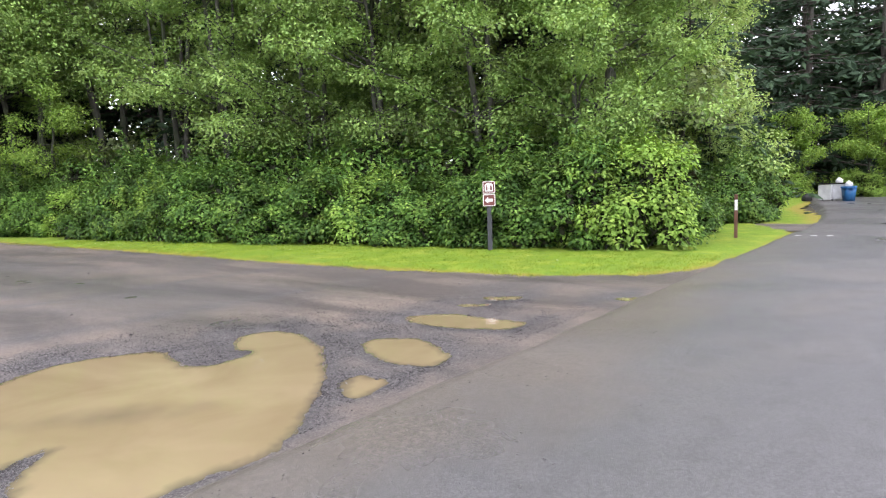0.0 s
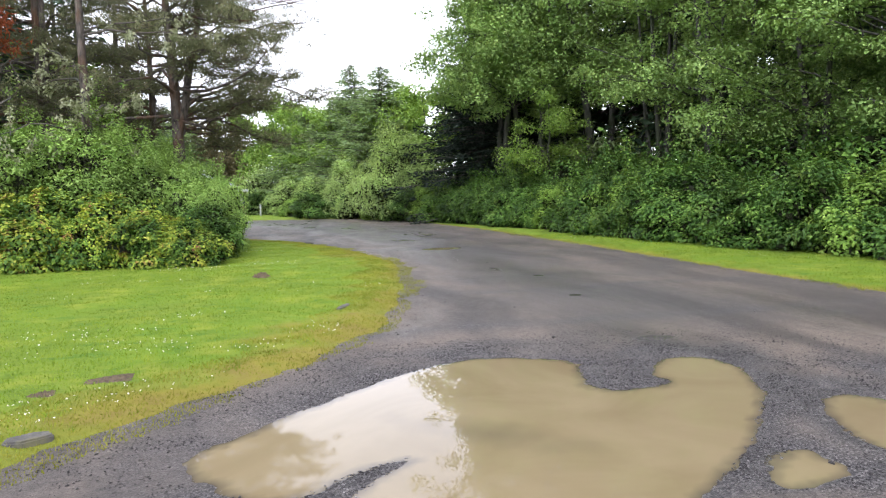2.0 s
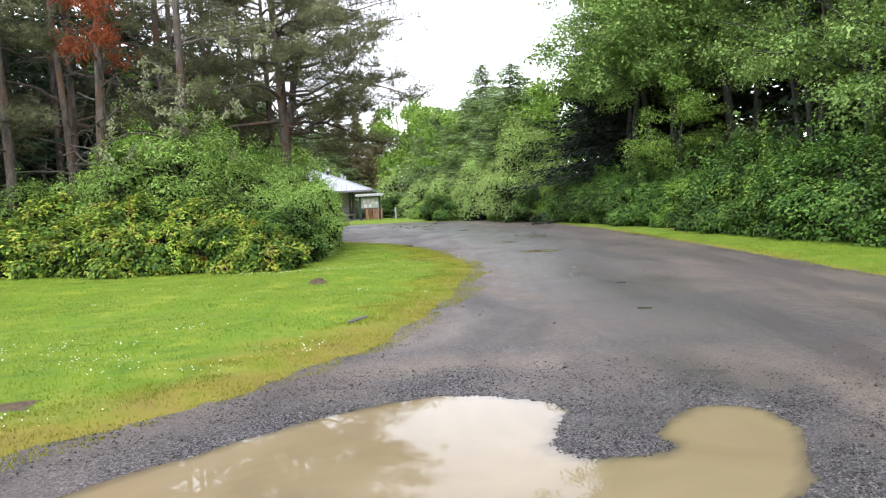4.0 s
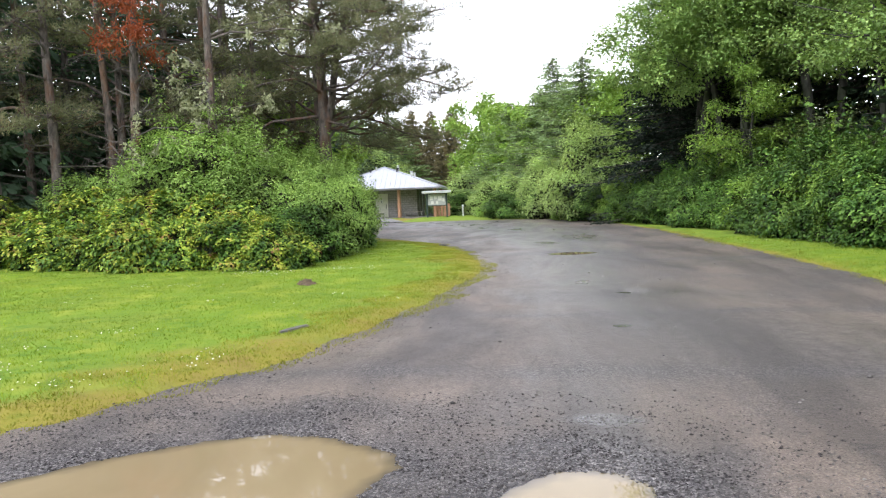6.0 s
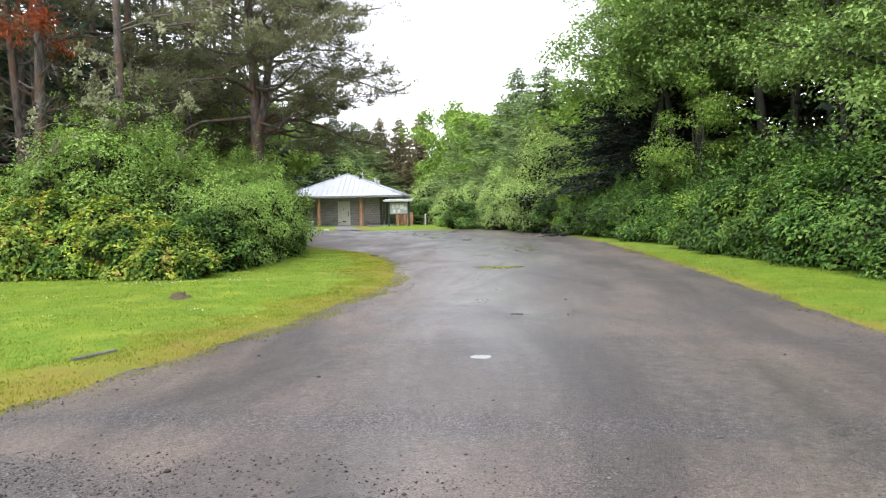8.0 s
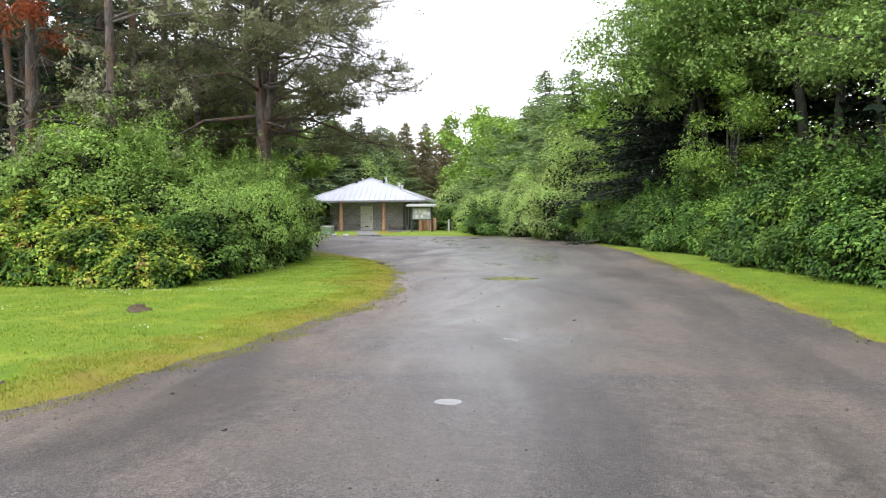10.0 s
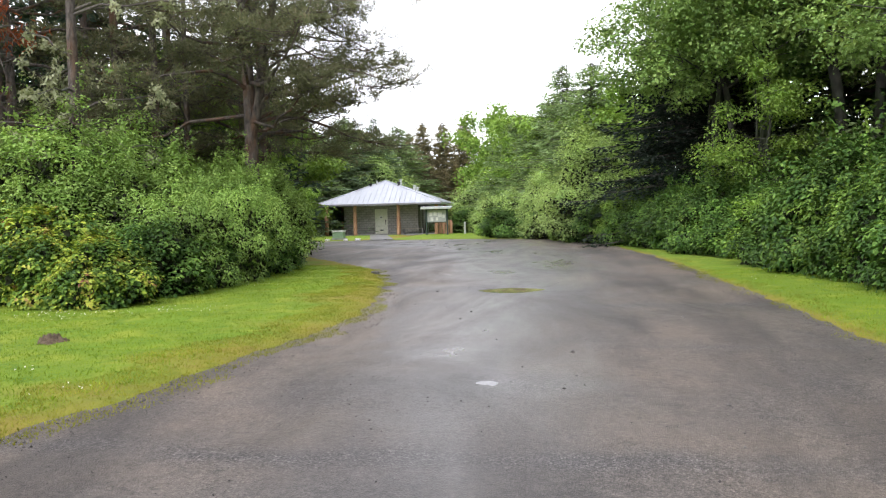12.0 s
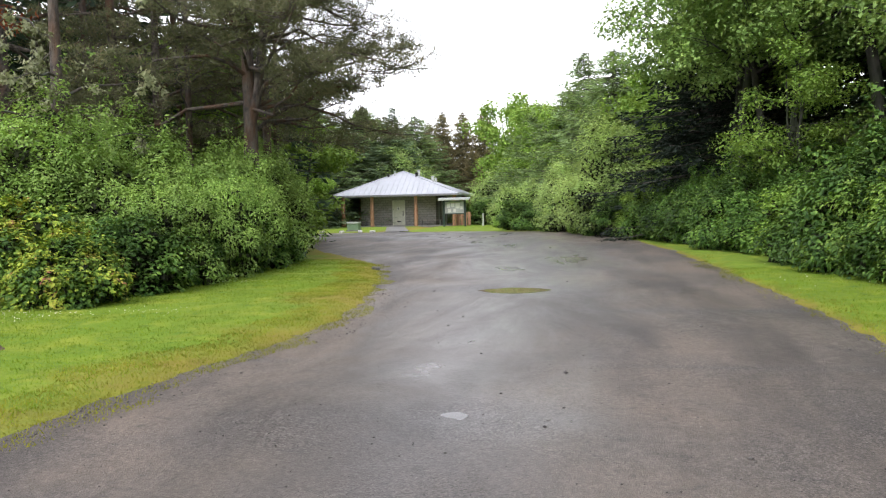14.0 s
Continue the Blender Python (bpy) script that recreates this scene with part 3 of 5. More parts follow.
at.data.foreach_set("value", track.astype(np.float32))
structure("road_gravel", lot_mesh, "wet dark gravel loop road with potholes", "gravel road")

# asphalt road
v, f = grid(axis((-60, -8, 2), (-8, 14, 0.2), (14, 80, 1)), axis((-14, -7.5, 0.5), (-7.5, -4.8, 0.1)),
            lambda x, y: 0.022 - np.clip((y + 5.20 + 0.07 * wobble(x, y, 1.7) + 0.04 * wobble(x, y, 7)) * 0.45, 0, 0.2))
road_silt = np.clip(0.75 + (v[:, 1] + 5.6) / 0.9 + 0.55 * wobble(v[:, 0], v[:, 1], 0.9) + 0.25 * wobble(v[:, 0], v[:, 1], 4.0), 0, 1) * np.clip(1.2 - (v[:, 0] - 3) / 9, 0.25, 1)
bend = np.clip(v[:, 0] - 17, 0, None)
v[:, 1] += 0.010 * bend ** 2 * np.exp(-bend / 60)
road_mesh = mesh_of("road", v, f, ASPHALT, True)
at = road_mesh.attributes.new("silt", 'FLOAT', 'POINT')
at.data.foreach_set("value", road_silt.astype(np.float32))
structure("road", road_mesh, "damp grey asphalt road with brown silt", "road")

# lawns
def lawn(name, poly, xs, ys, label, moss_run):
    v, f = grid(xs, ys, edge_height(poly, 0.045), lambda x, y: signed(x, y, poly) > -0.25)
    me = mesh_of(name, v, f, LAWN, True)
    d = signed(v[:, 0].astype(float), v[:, 1].astype(float), poly)
    moss = np.clip(1.12 - d / moss_run + 0.7 * wobble(v[:, 0], v[:, 1], 1.5) + 0.3 * wobble(v[:, 0], v[:, 1], 6.0), 0, 1)
    at = me.attributes.new("moss", 'FLOAT', 'POINT')
    at.data.foreach_set("value", moss.astype(np.float32))
    return structure(name, me, label, "lawn")


lawn("lawn_west", LAWN_WEST, axis((-40, -14, 1.0), (-14, 0, 0.10)), axis((-6, 20, 0.08), (20, 38, 1.0)), "bright green mown lawn with yellow mossy edge", 1.0)
lawn("verge_east", VERGE_EAST, axis((-9, 3, 0.5), (3, 12, 0.12), (12, 40, 1.0)), axis((-5.5, 20, 0.12), (20, 80, 0.5)), "narrow grass verge between gravel and hedge", 0.14)
lawn("lawn_far", LAWN_FAR, axis((-40, -8.5, 0.5)), axis((36, 70, 0.5)), "grass in front of the restroom building", 0.6)
lawn("lawn_roadside", LAWN_ROADSIDE, axis((16, 60, 0.4)), axis((-6, 14, 0.4)), "grass strip at the bend of the road", 0.4)

# side path that leaves the road
v, f = grid(axis((14.6, 17.4, 0.2)), axis((-5.3, 16, 0.3)), lambda x, y: 0.03 + 0.01 * wobble(x, y, 2))
structure("path", mesh_of("path", v, f, GRAVEL, True), "narrow dark gravel path off the road", "path")

# concrete walk to the door
v, f = grid(axis((-0.75, 0.75, 0.25)), axis((40.6, 54.2, 0.3)), lambda x, y: 0.056 + 0 * x)
v[:, 0] += np.interp(v[:, 1], [40.6, 54.2], [-8.0, -11.4])
structure("walk", mesh_of("walk", v, f, CONCRETE), "pale concrete walk across grass", "walkway")

# puddles
for k, (name, poly) in enumerate(PUDDLES):
    x0, y0 = poly.min(0) - 0.12
    x1, y1 = poly.max(0) + 0.12
    step = 0.04
    v, f = grid(np.arange(x0, x1 + step, step), np.arange(y0, y1 + step, step), lambda x, y: WATER_Z - 0.0015 * (k % 2) + 0 * x, lambda x, y: signed(x, y, poly) > -0.11)
    me = mesh_of("water_puddle", v, f, CLEAR_WATER if name in ("wet", "tread") else WATER, True)
    deep = signed(v[:, 0], v[:, 1], poly) + 0.045 * wobble(v[:, 0], v[:, 1], 7.0) + 0.03 * wobble(v[:, 0], v[:, 1], 23.0)
    deep = np.clip(0.22 + deep / 0.11, 0, 1)
    if name == "main":
        bar = np.hypot((v[:, 0] + 2.05 + 0.9 * (v[:, 1] + 3.6)) / 0.35, (v[:, 1] + 3.6) / 0.5) + 0.4 * wobble(v[:, 0], v[:, 1], 5.0)
        deep *= np.clip(0.62 + 0.36 * bar, 0.55, 1)
    at = me.attributes.new("depth", 'FLOAT', 'POINT')
    at.data.foreach_set("value", deep.astype(np.float32))
    structure("water_puddle", me,
              {"main": "large tan muddy puddle reflecting sky", "wet": "tiny bright puddle in a pothole"}.get(name, "small muddy tan puddle in a pothole"), "puddle")

# ---- vegetation ----
def bush(name, seed, w, d, h, lumps, per, leaf, mat, label, category="bush", stem_mat=None, hang=0.3, group="", lump=(0.24, 0.46), flat=0.75, spikes=0):
    """A leafy shrub: stems, and lumps of leaves over an uneven dome."""
    rng = np.random.RandomState(seed)
    e = thing(name, (0, 0, 0), label, category, group)
    c = []
    while len(c) < lumps:
        u = unit(rng, 1)[0]
        u[2] = abs(u[2]) ** 0.8
        r = rng.uniform(0.72, 1.08)
        k = 1 + 0.16 * math.sin(3.1 * u[0] + seed) * math.cos(2.7 * u[1] + 2 * seed)
        p = np.array([u[0] * w / 2, u[1] * d / 2, u[2] * h * 0.9]) * r * k
        p[2] = max(p[2], rng.uniform(0.12, 0.34))
        p[:2] *= 0.80 + 0.20 * min(1.0, p[2] / 0.6)
        c.append(p)
    c = np.array(c)
    rad = rng.uniform(*lump, lumps)
    pts, outs = [], []
    for p, r in zip(c, rad):
        n = int(per * (r / lump[1]) ** 1.5) + 12
        u = unit(rng, n)
        q = u * (rng.uniform(0.25, 1.0, n) ** 0.5)[:, None] * r * np.array([1, 1, flat])
        pts.append(p + q)
        o = u + p / (np.linalg.norm(p) + 0.2) * 0.9
        outs.append(o / np.linalg.norm(o, axis=1, keepdims=True))
    for _ in range(spikes):
        p = c[rng.randint(lumps)].copy()
        if p[2] < h * 0.45:
            continue
        ax = p / np.linalg.norm(p) * 0.5 + np.array([0, 0, 0.9]) + rng.normal(0, 0.2, 3)
        ln = rng.uniform(0.35, 0.8)
        t = rng.uniform(0.2, 1, 26)
        pts.append(p + ax * ln * t[:, None] + rng.normal(0, 0.05, (26, 3)))
        outs.append(unit(rng, 26))
    pts, outs = np.concatenate(pts), np.concatenate(outs)
    ok = pts[:, 2] > 0.03
    v, f = leaf_cloud(rng, pts[ok], outs[ok], leaf, leaf * 0.62, hang, 0.34, 0.25, 0.95)
    part("leaves", mesh_of("leaves", v, f, mat), mat, e)
    # Near-black leaves inside each lump paint the shade of its gaps.
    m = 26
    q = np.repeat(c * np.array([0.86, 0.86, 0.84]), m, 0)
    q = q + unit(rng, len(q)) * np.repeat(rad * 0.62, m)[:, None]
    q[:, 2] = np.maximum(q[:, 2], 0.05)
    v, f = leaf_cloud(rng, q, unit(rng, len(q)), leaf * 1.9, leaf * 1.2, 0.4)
    tagged(part("inner_shade_growth", mesh_of("inner_shade_growth", v, f, SHADE_GROWTH), SHADE_GROWTH, e, "inner growth coloured near black for the shade in the gaps"), kind="stuff")
    stems = []
    for p in c[rng.choice(lumps, min(lumps, 22), False)]:
        b = np.array([p[0] * 0.25, p[1] * 0.25, -0.1]) + rng.normal(0, 0.06, 3) * np.array([1, 1, 0])
        t = np.linspace(0, 1, 5)[:, None]
        q = b + (p - b) * t + np.array([0, 0, 0.12 * h]) * np.sin(t * np.pi) + rng.normal(0, 0.02, (5, 3))
        stems.append(tube(q, np.linspace(0.016, 0.005, 5), 5))
    v, f = joined(stems)
    tagged(part("branching", mesh_of("branching", v, f, stem_mat or BARK, True), stem_mat or BARK, e), kind="stuff")
    return e


def broadleaf(name, seed, height, base, radius, limbs, clumps, per, leaf, mat, bark, label, stems=1, trunk_r=0.14, droop=0.0, flat=0.55, group="", clump_r=(0.4, 0.8), lean=0.6):
    """A broadleaved tree: one or more trunks, limbs, and clumps of leaves round their ends."""
    rng = np.random.RandomState(seed)
    e = thing(name, (0, 0, 0), label, "tree", group)
    centres, limb_tubes = [], []
    for s in range(stems):
        a = rng.uniform(0, 6.28)
        off = np.array([math.cos(a), math.sin(a), 0]) * (0.3 if stems > 1 else 0)
        drift = np.array([math.cos(a), math.sin(a), 0]) * (lean * radius * 0.5 if stems > 1 else 0.25)
        hh = height * rng.uniform(0.8, 0.95)
        t = np.linspace(0, 1, 11)
        tr = off + drift * (t ** 1.4)[:, None] + np.array([0, 0, 1]) * (t * hh - 0.12 * (t == 0))[:, None]
        tr[1:, :2] += np.cumsum(rng.normal(0, 0.05, (10, 2)), 0)
        rr = trunk_r * (1 - 0.85 * t) * (0.8 if stems > 1 else 1) * rng.uniform(0.8, 1.1)
        rr[0] *= 1.35
        v, f = tube(tr, rr, 8)
        part("trunk", mesh_of("trunk", v, f, bark, True), bark, e)
        for k in range(max(3, limbs // stems)):
            hgt = rng.uniform(base * 0.75, hh * 0.95)
            p0 = np.array([np.interp(hgt, tr[:, 2], tr[:, i]) for i in range(3)])
            b = rng.uniform(0, 6.28)
            reach = radius * (1 - 0.55 * max(0, (hgt - base) / (height - base))) * rng.uniform(0.65, 1.1)
            rise = rng.uniform(0.1, 0.6) * reach * (1 - droop)
            u = np.linspace(0, 1, 6)[:, None]
            q = p0 + np.array([math.cos(b), math.sin(b), 0]) * reach * u + np.array([0, 0, 1]) * (rise * u - droop * reach * 0.5 * u ** 2.2)
            q[1:] += rng.normal(0, 0.06, (5, 3))
            r0 = max(0.018, np.interp(hgt, tr[:, 2], rr) * 0.5)
            limb_tubes.append(tube(q, np.linspace(r0, 0.008, 6), 5))
            for _ in range(max(1, clumps // limbs)):
                w = rng.uniform(0.35, 1.08)
                c = q[0] + (q[-1] - q[0]) * w + rng.normal(0, 0.32, 3) * np.array([1, 1, 0.7]) * (0.6 + reach * 0.22)
                if c[2] > base * 0.75:
                    centres.append(c)
                    if rng.rand() < 0.5:
                        m = q[0] + (q[-1] - q[0]) * w * 0.8
                        limb_tubes.append(tube(np.array([m, (m + c) / 2 + rng.normal(0, 0.05, 3), c]), [0.014, 0.009, 0.004], 4))
    v, f = joined(limb_tubes)
    tagged(part("branching", mesh_of("branching", v, f, bark, True), bark, e), kind="stuff")
    pts, outs = [], []
    for c in centres:
        r = rng.uniform(*clump_r)
        n = int(per * r / clump_r[1]) + 8
        u = unit(rng, n)
        pts.append(c + u * (rng.uniform(0.1, 1, n) ** 0.5)[:, None] * r * np.array([1, 1, flat]))
        outs.append(u * 0.7 + np.array([0, 0, 0.4]))
    pts, outs = np.concatenate(pts), np.concatenate(outs)
    v, f = leaf_cloud(rng, pts, outs, leaf, leaf * 0.66, 0.3)
    part("crown", mesh_of("crown", v, f, mat), mat, e)
    return e


def spruce(name, seed, height, base, radius, whorls, arms, needles, size, mat, label, droop=0.35, trunk_r=0.2, group="", bark=None, thin=0.16, full=1.05):
    """A conifer with whorls of drooping boughs hung with needle sprays."""
    rng = np.random.RandomState(seed)
    bark = bark or BARK
    e = thing(name, (0, 0, 0), label, "conifer", group)
    t = np.linspace(0, 1, 10)
    tr = np.stack([0.12 * np.sin(3 * t + seed), 0.12 * np.cos(2 * t + seed), t * height - 0.12 * (t == 0)], 1)
    v, f = tube(tr, trunk_r * (1 - 0.93 * t), 8)
    part("trunk", mesh_of("trunk", v, f, bark, True), bark, e)
    limb_tubes, pts, outs, sizes = [], [], [], []
    for k in range(whorls):
        z0 = base + (height - base) * ((k + rng.uniform(0, 0.8)) / whorls) ** 0.95
        for j in range(arms):
            z = z0 + rng.uniform(-0.5, 0.5) * (height - base) / whorls * 2.2
            if z > height - 0.08:
                continue
            reach0 = radius * max(0, 1 - (z - base) / (height - base)) ** full + 0.08
            a = 6.28 * (j + rng.uniform(-0.4, 0.4)) / arms + k * 1.1
            reach = reach0 * rng.uniform(0.4, 1.3)
            u = np.linspace(0, 1, 6)
            d = np.array([math.cos(a), math.sin(a), 0])
            zz = reach * (0.10 * u - droop * u ** 1.6 + 0.14 * u ** 4)
            q = np.array([tr[0][0], tr[0][1], z]) + d * (reach * u)[:, None] + np.array([0, 0, 1]) * zz[:, None]
            limb_tubes.append(tube(q, np.linspace(0.035, 0.006, 6) * (0.5 + reach / radius), 4))
            n = int(needles * (0.05 + 1.15 * reach / radius)) + 3
            w = rng.uniform(0.12, 1.02, n)
            c = np.stack([np.interp(w, u, q[:, i]) for i in range(3)], 1)
            side = np.array([-d[1], d[0], 0])
            s = rng.normal(0, 0.16, n) * reach * (1.15 - w)
            c = c + side * s[:, None] + d * (np.abs(s) * 0.5)[:, None] - np.array([0, 0, 1]) * (np.abs(rng.normal(0, 0.14, n)) * (0.4 + reach * 0.25))[:, None]
            pts.append(c)
            o = d + side * np.sign(s)[:, None] * 0.8 + np.array([0, 0, -0.4])
            outs.append(o)
            sizes.append(np.full(n, size * min(1.0, 0.35 + 1.3 * reach / radius)))
    v, f = joined(limb_tubes)
    tagged(part("branching", mesh_of("branching", v, f, bark, True), bark, e), kind="stuff")
    pts, outs = np.concatenate(pts), np.concatenate(outs)
    outs = outs / np.linalg.norm(outs, axis=1, keepdims=True)
    n = len(pts)
    ax = outs + rng.normal(0, 0.35, (n, 3))
    ax /= np.linalg.norm(ax, axis=1, keepdims=True)
    sd = np.cross(ax, unit(rng, n))
    sd /= np.linalg.norm(sd, axis=1, keepdims=True)
    L = (np.concatenate(sizes) * rng.uniform(0.6, 1.3, n))[:, None]
    v = np.stack([pts, pts + ax * L * 0.5 + sd * L * thin, pts + ax * L, pts + ax * L * 0.5 - sd * L * thin], 1).reshape(-1, 3)
    b = np.arange(n)[:, None] * 4
    f = np.concatenate([b + np.array([[0, 1, 2]]), b + np.array([[0, 2, 3]])], 0)
    part("needles", mesh_of("needles", v, f, mat), mat, e)
    return e


def pine(name, seed, height, base, limbs, reach, tufts, mat, label, fork=0.0, trunk_r=0.22, one_side=None, group="", lichen=0):
    """A shore pine: bare lower trunk, crooked limbs, flat plates of needle tufts."""
    rng = np.random.RandomState(seed)
    e = thing(name, (0, 0, 0), label, "pine", group)
    t = np.linspace(0, 1, 12)
    tr = np.stack([0.3 * t * math.sin(seed) + 0.12 * np.sin(5 * t), 0.3 * t * math.cos(seed), t * height - 0.12 * (t == 0)], 1)
    v, f = tube(tr, trunk_r * (1 - 0.8 * t), 9)
    part("trunk", mesh_of("trunk", v, f, PINE_BARK, True), PINE_BARK, e)
    tubes, centres, hair = [], [], []
    if fork:
        a = np.array([np.interp(fork, tr[:, 2], tr[:, i]) for i in range(3)])
        u = np.linspace(0, 1, 8)[:, None]
        q = a + np.array([1.3, -0.2, 0]) * u ** 0.7 + np.array([0, 0, height - fork]) * u + rng.normal(0, 0.04, (8, 3))
        tubes.append(tube(q, np.linspace(trunk_r * 0.6, 0.04, 8), 8))
    for k in range(limbs):
        z = base + (height * 0.97 - base) * (k + rng.uniform(0, 0.9)) / limbs
        a = rng.uniform(0, 6.28) if one_side is None or rng.rand() < 0.35 else radians(one_side) + rng.normal(0, 0.55)
        ln = reach * rng.uniform(0.55, 1.1) * (1 - 0.45 * (z - base) / (height - base))
        u = np.linspace(0, 1, 7)[:, None]
        p0 = np.array([np.interp(z, tr[:, 2], tr[:, i]) for i in range(3)])
        q = p0 + np.array([math.cos(a), math.sin(a), 0]) * ln * u + np.array([0, 0, 1]) * ln * (0.22 * u - 0.14 * u ** 2 + 0.10 * np.sin(4 * u + k))
        q[1:] += rng.normal(0, 0.07, (6, 3))
        tubes.append(tube(q, np.linspace(0.055, 0.012, 7) * (0.6 + ln / reach * 0.6), 5))
        for _ in range(int(tufts / limbs)):
            w = 0.3 + 0.76 * math.sqrt(rng.rand())
            m = q[0] + (q[-1] - q[0]) * w
            c = m + rng.normal(0, 0.28, 3) * np.array([1, 1, 0.36]) * (0.5 + ln * 0.25) + np.array([0, 0, 0.12])
            centres.append(c)
            if rng.rand() < 0.5:
                tubes.append(tube(np.array([m, (m + c) / 2 - np.array([0, 0, 0.05]), c]), [0.013, 0.009, 0.005], 4))
        if lichen:
            n = lichen
            w = rng.uniform(0.15, 1.0, n)
            p = np.stack([np.interp(w, u[:, 0], q[:, i]) for i in range(3)], 1)
            hair.append(p + rng.normal(0, 0.05, (n, 3)))
    v, f = joined(tubes)
    tagged(part("branching", mesh_of("branching", v, f, PINE_BARK, True), PINE_BARK, e), kind="stuff")
    c = np.array(centres)
    k = 34
    p = np.repeat(c, k, 0) + rng.normal(0, 0.10, (len(c) * k, 3)) * np.array([1, 1, 0.6])
    n = len(p)
    ax = unit(rng, n) + np.array([0, 0, 0.5])
    ax /= np.linalg.norm(ax, axis=1, keepdims=True)
    sd = np.cross(ax, unit(rng, n))
    sd /= np.linalg.norm(sd, axis=1, keepdims=True)
    L = (0.15 * rng.uniform(0.6, 1.3, n))[:, None]
    v = np.stack([p - sd * 0.010, p + sd * 0.010, p + ax * L], 1).reshape(-1, 3)
    part("needles", mesh_of("needles", v, np.arange(n * 3).reshape(-1, 3), mat), mat, e)
    if hair:
        p = np.concatenate(hair)
        v, f = leaf_cloud(rng, p, unit(rng, len(p)), 0.10, 0.04, 0.9, 1.0)
        tagged(part("lichen", mesh_of("lichen", v, f, LICHEN), LICHEN, e, "pale hanging lichen"), kind="stuff")
    return e


def place(ob, x, y, z=-0.1, turn=0.0, s=1.0, sz=None):
    return copy_thing(ob, Matrix.LocRotScale((x, y, z), Euler((0, 0, radians(turn))), (s, s, sz or s)))


def put(ob, x, y, z=-0.1, turn=0.0, s=1.0, sz=None):
    ob.matrix_basis = Matrix.LocRotScale((x, y, z), Euler((0, 0, radians(turn))), (s, s, sz or s))
    return ob


def along(line, step):
    """Points every step metres along a plan line, with its heading in degrees."""
    p = np.asarray(line, float)
    seg = np.hypot(*np.diff(p, axis=0).T)
    run = np.concatenate([[0], np.cumsum(seg)])
    return [(np.interp(t, run, p[:, 0]), np.interp(t, run, p[:, 1])) for t in np.arange(0, run[-1], step)]


rng = np.random.RandomState(11)

# the hedge along the gravel road
HEDGE = [(10.9, -2.7), (9.9, -2.1), (9.6, 0.0), (9.0, 2.4), (8.5, 5.1), (8.15, 8), (7.95, 12), (7.8, 18), (6.6, 25), (5.5, 31)]
H_LABEL = "dense green bramble shrub of the roadside hedge"
hedge = [bush("hedge_shrub", 21 + k, 2.7, 2.5, 2.1, 58, 440, 0.095, HEDGE_LEAF, H_LABEL, group="hedge shrubs", spikes=26, lump=(0.28, 0.58), flat=0.62) for k in range(3)]
hedge.append(bush("hedge_shrub", 29, 2.4, 2.3, 2.0, 62, 260, 0.095, YOUNG_LEAF, "fresh light green shrub in the roadside hedge", group="hedge shrubs", spikes=22, lump=(0.26, 0.46)))
back_shrub = bush("hedge_shrub", 31, 2.6, 2.4, 2.2, 60, 60, 0.13, HEDGE_LEAF, "green shrub deeper in the roadside hedge", group="hedge shrubs", spikes=10)
for i, (x, y) in enumerate(along(HEDGE, 1.25)):
    k = [0, 1, 2, 1, 0, 2, 3, 0, 2, 1][i % 10]
    s = rng.uniform(0.92, 1.1)
    (put if hedge[k].location.length < 0.01 else place)(hedge[k], x + rng.uniform(-0.2, 0.2), y + rng.uniform(-0.2, 0.2), -0.08, rng.uniform(0, 360), s, s * rng.uniform(0.88, 1.12))
for i, (x, y) in enumerate(along([(x + 1.9, y + 0.6) for x, y in HEDGE], 1.7)):
    s = rng.uniform(1.0, 1.2)
    (put if i == 0 else place)(back_shrub, x, y, -0.08, rng.uniform(0, 360), s, s * 1.05)
for x, y, s in ((9.75, -2.75, 1.15), (10.9, -1.7, 1.2), (7.7, 12.6, 0.95), (8.0, 11.2, 0.9), (5.9, 26.5, 0.6)):
    place(hedge[3], x, y, -0.08, rng.uniform(0, 360), s, s * 1.1)

# the shrubs on the lawn: low salal in front, huckleberry and willow behind
salal = [bush("salal_shrub", 41 + k, 2.2, 1.8, 1.25, 66, 270, 0.082, SALAL_LEAF, "yellow-green salal shrub with a few red leaves", group="salal shrubs", lump=(0.18, 0.34), hang=0.0) for k in range(2)]
dark_salal = bush("salal_shrub", 45, 2.2, 1.9, 1.5, 85, 250, 0.08, HEDGE_LEAF, "fresh green leafy shrub at the lawn's edge", group="lawn shrubs", lump=(0.2, 0.36))
huckle = [bush("huckleberry_shrub", 51 + k, 3.2, 3.0, 3.0, 84, 230, 0.08, HUCKLE_LEAF, "tall soft green huckleberry shrub", group="lawn shrubs", spikes=30) for k in range(2)]
bright = bush("elder_shrub", 57, 3.2, 3.0, 3.6, 92, 300, 0.07, HUCKLE_LEAF, "tall bright green elder shrub", group="lawn shrubs", spikes=60)
SALAL_SPOTS = [(-5.1, 8.35, 0.85), (-6.1, 8.6, 1.0), (-7.2, 8.8, 1.0), (-8.3, 9.1, 1.15), (-9.5, 9.6, 1.25), (-10.8, 10.1, 1.3), (-12.2, 10.6, 1.3), (-7.8, 9.9, 1.3), (-9.3, 10.6, 1.5), (-6.5, 9.5, 1.15), (-11, 11.2, 1.6), (-13.5, 11.2, 1.5)]
for i, (x, y, s) in enumerate(SALAL_SPOTS):
    (put if i < 2 else place)(salal[i % 2], x, y, -0.05, rng.uniform(0, 360), s, s * rng.uniform(0.95, 1.15))
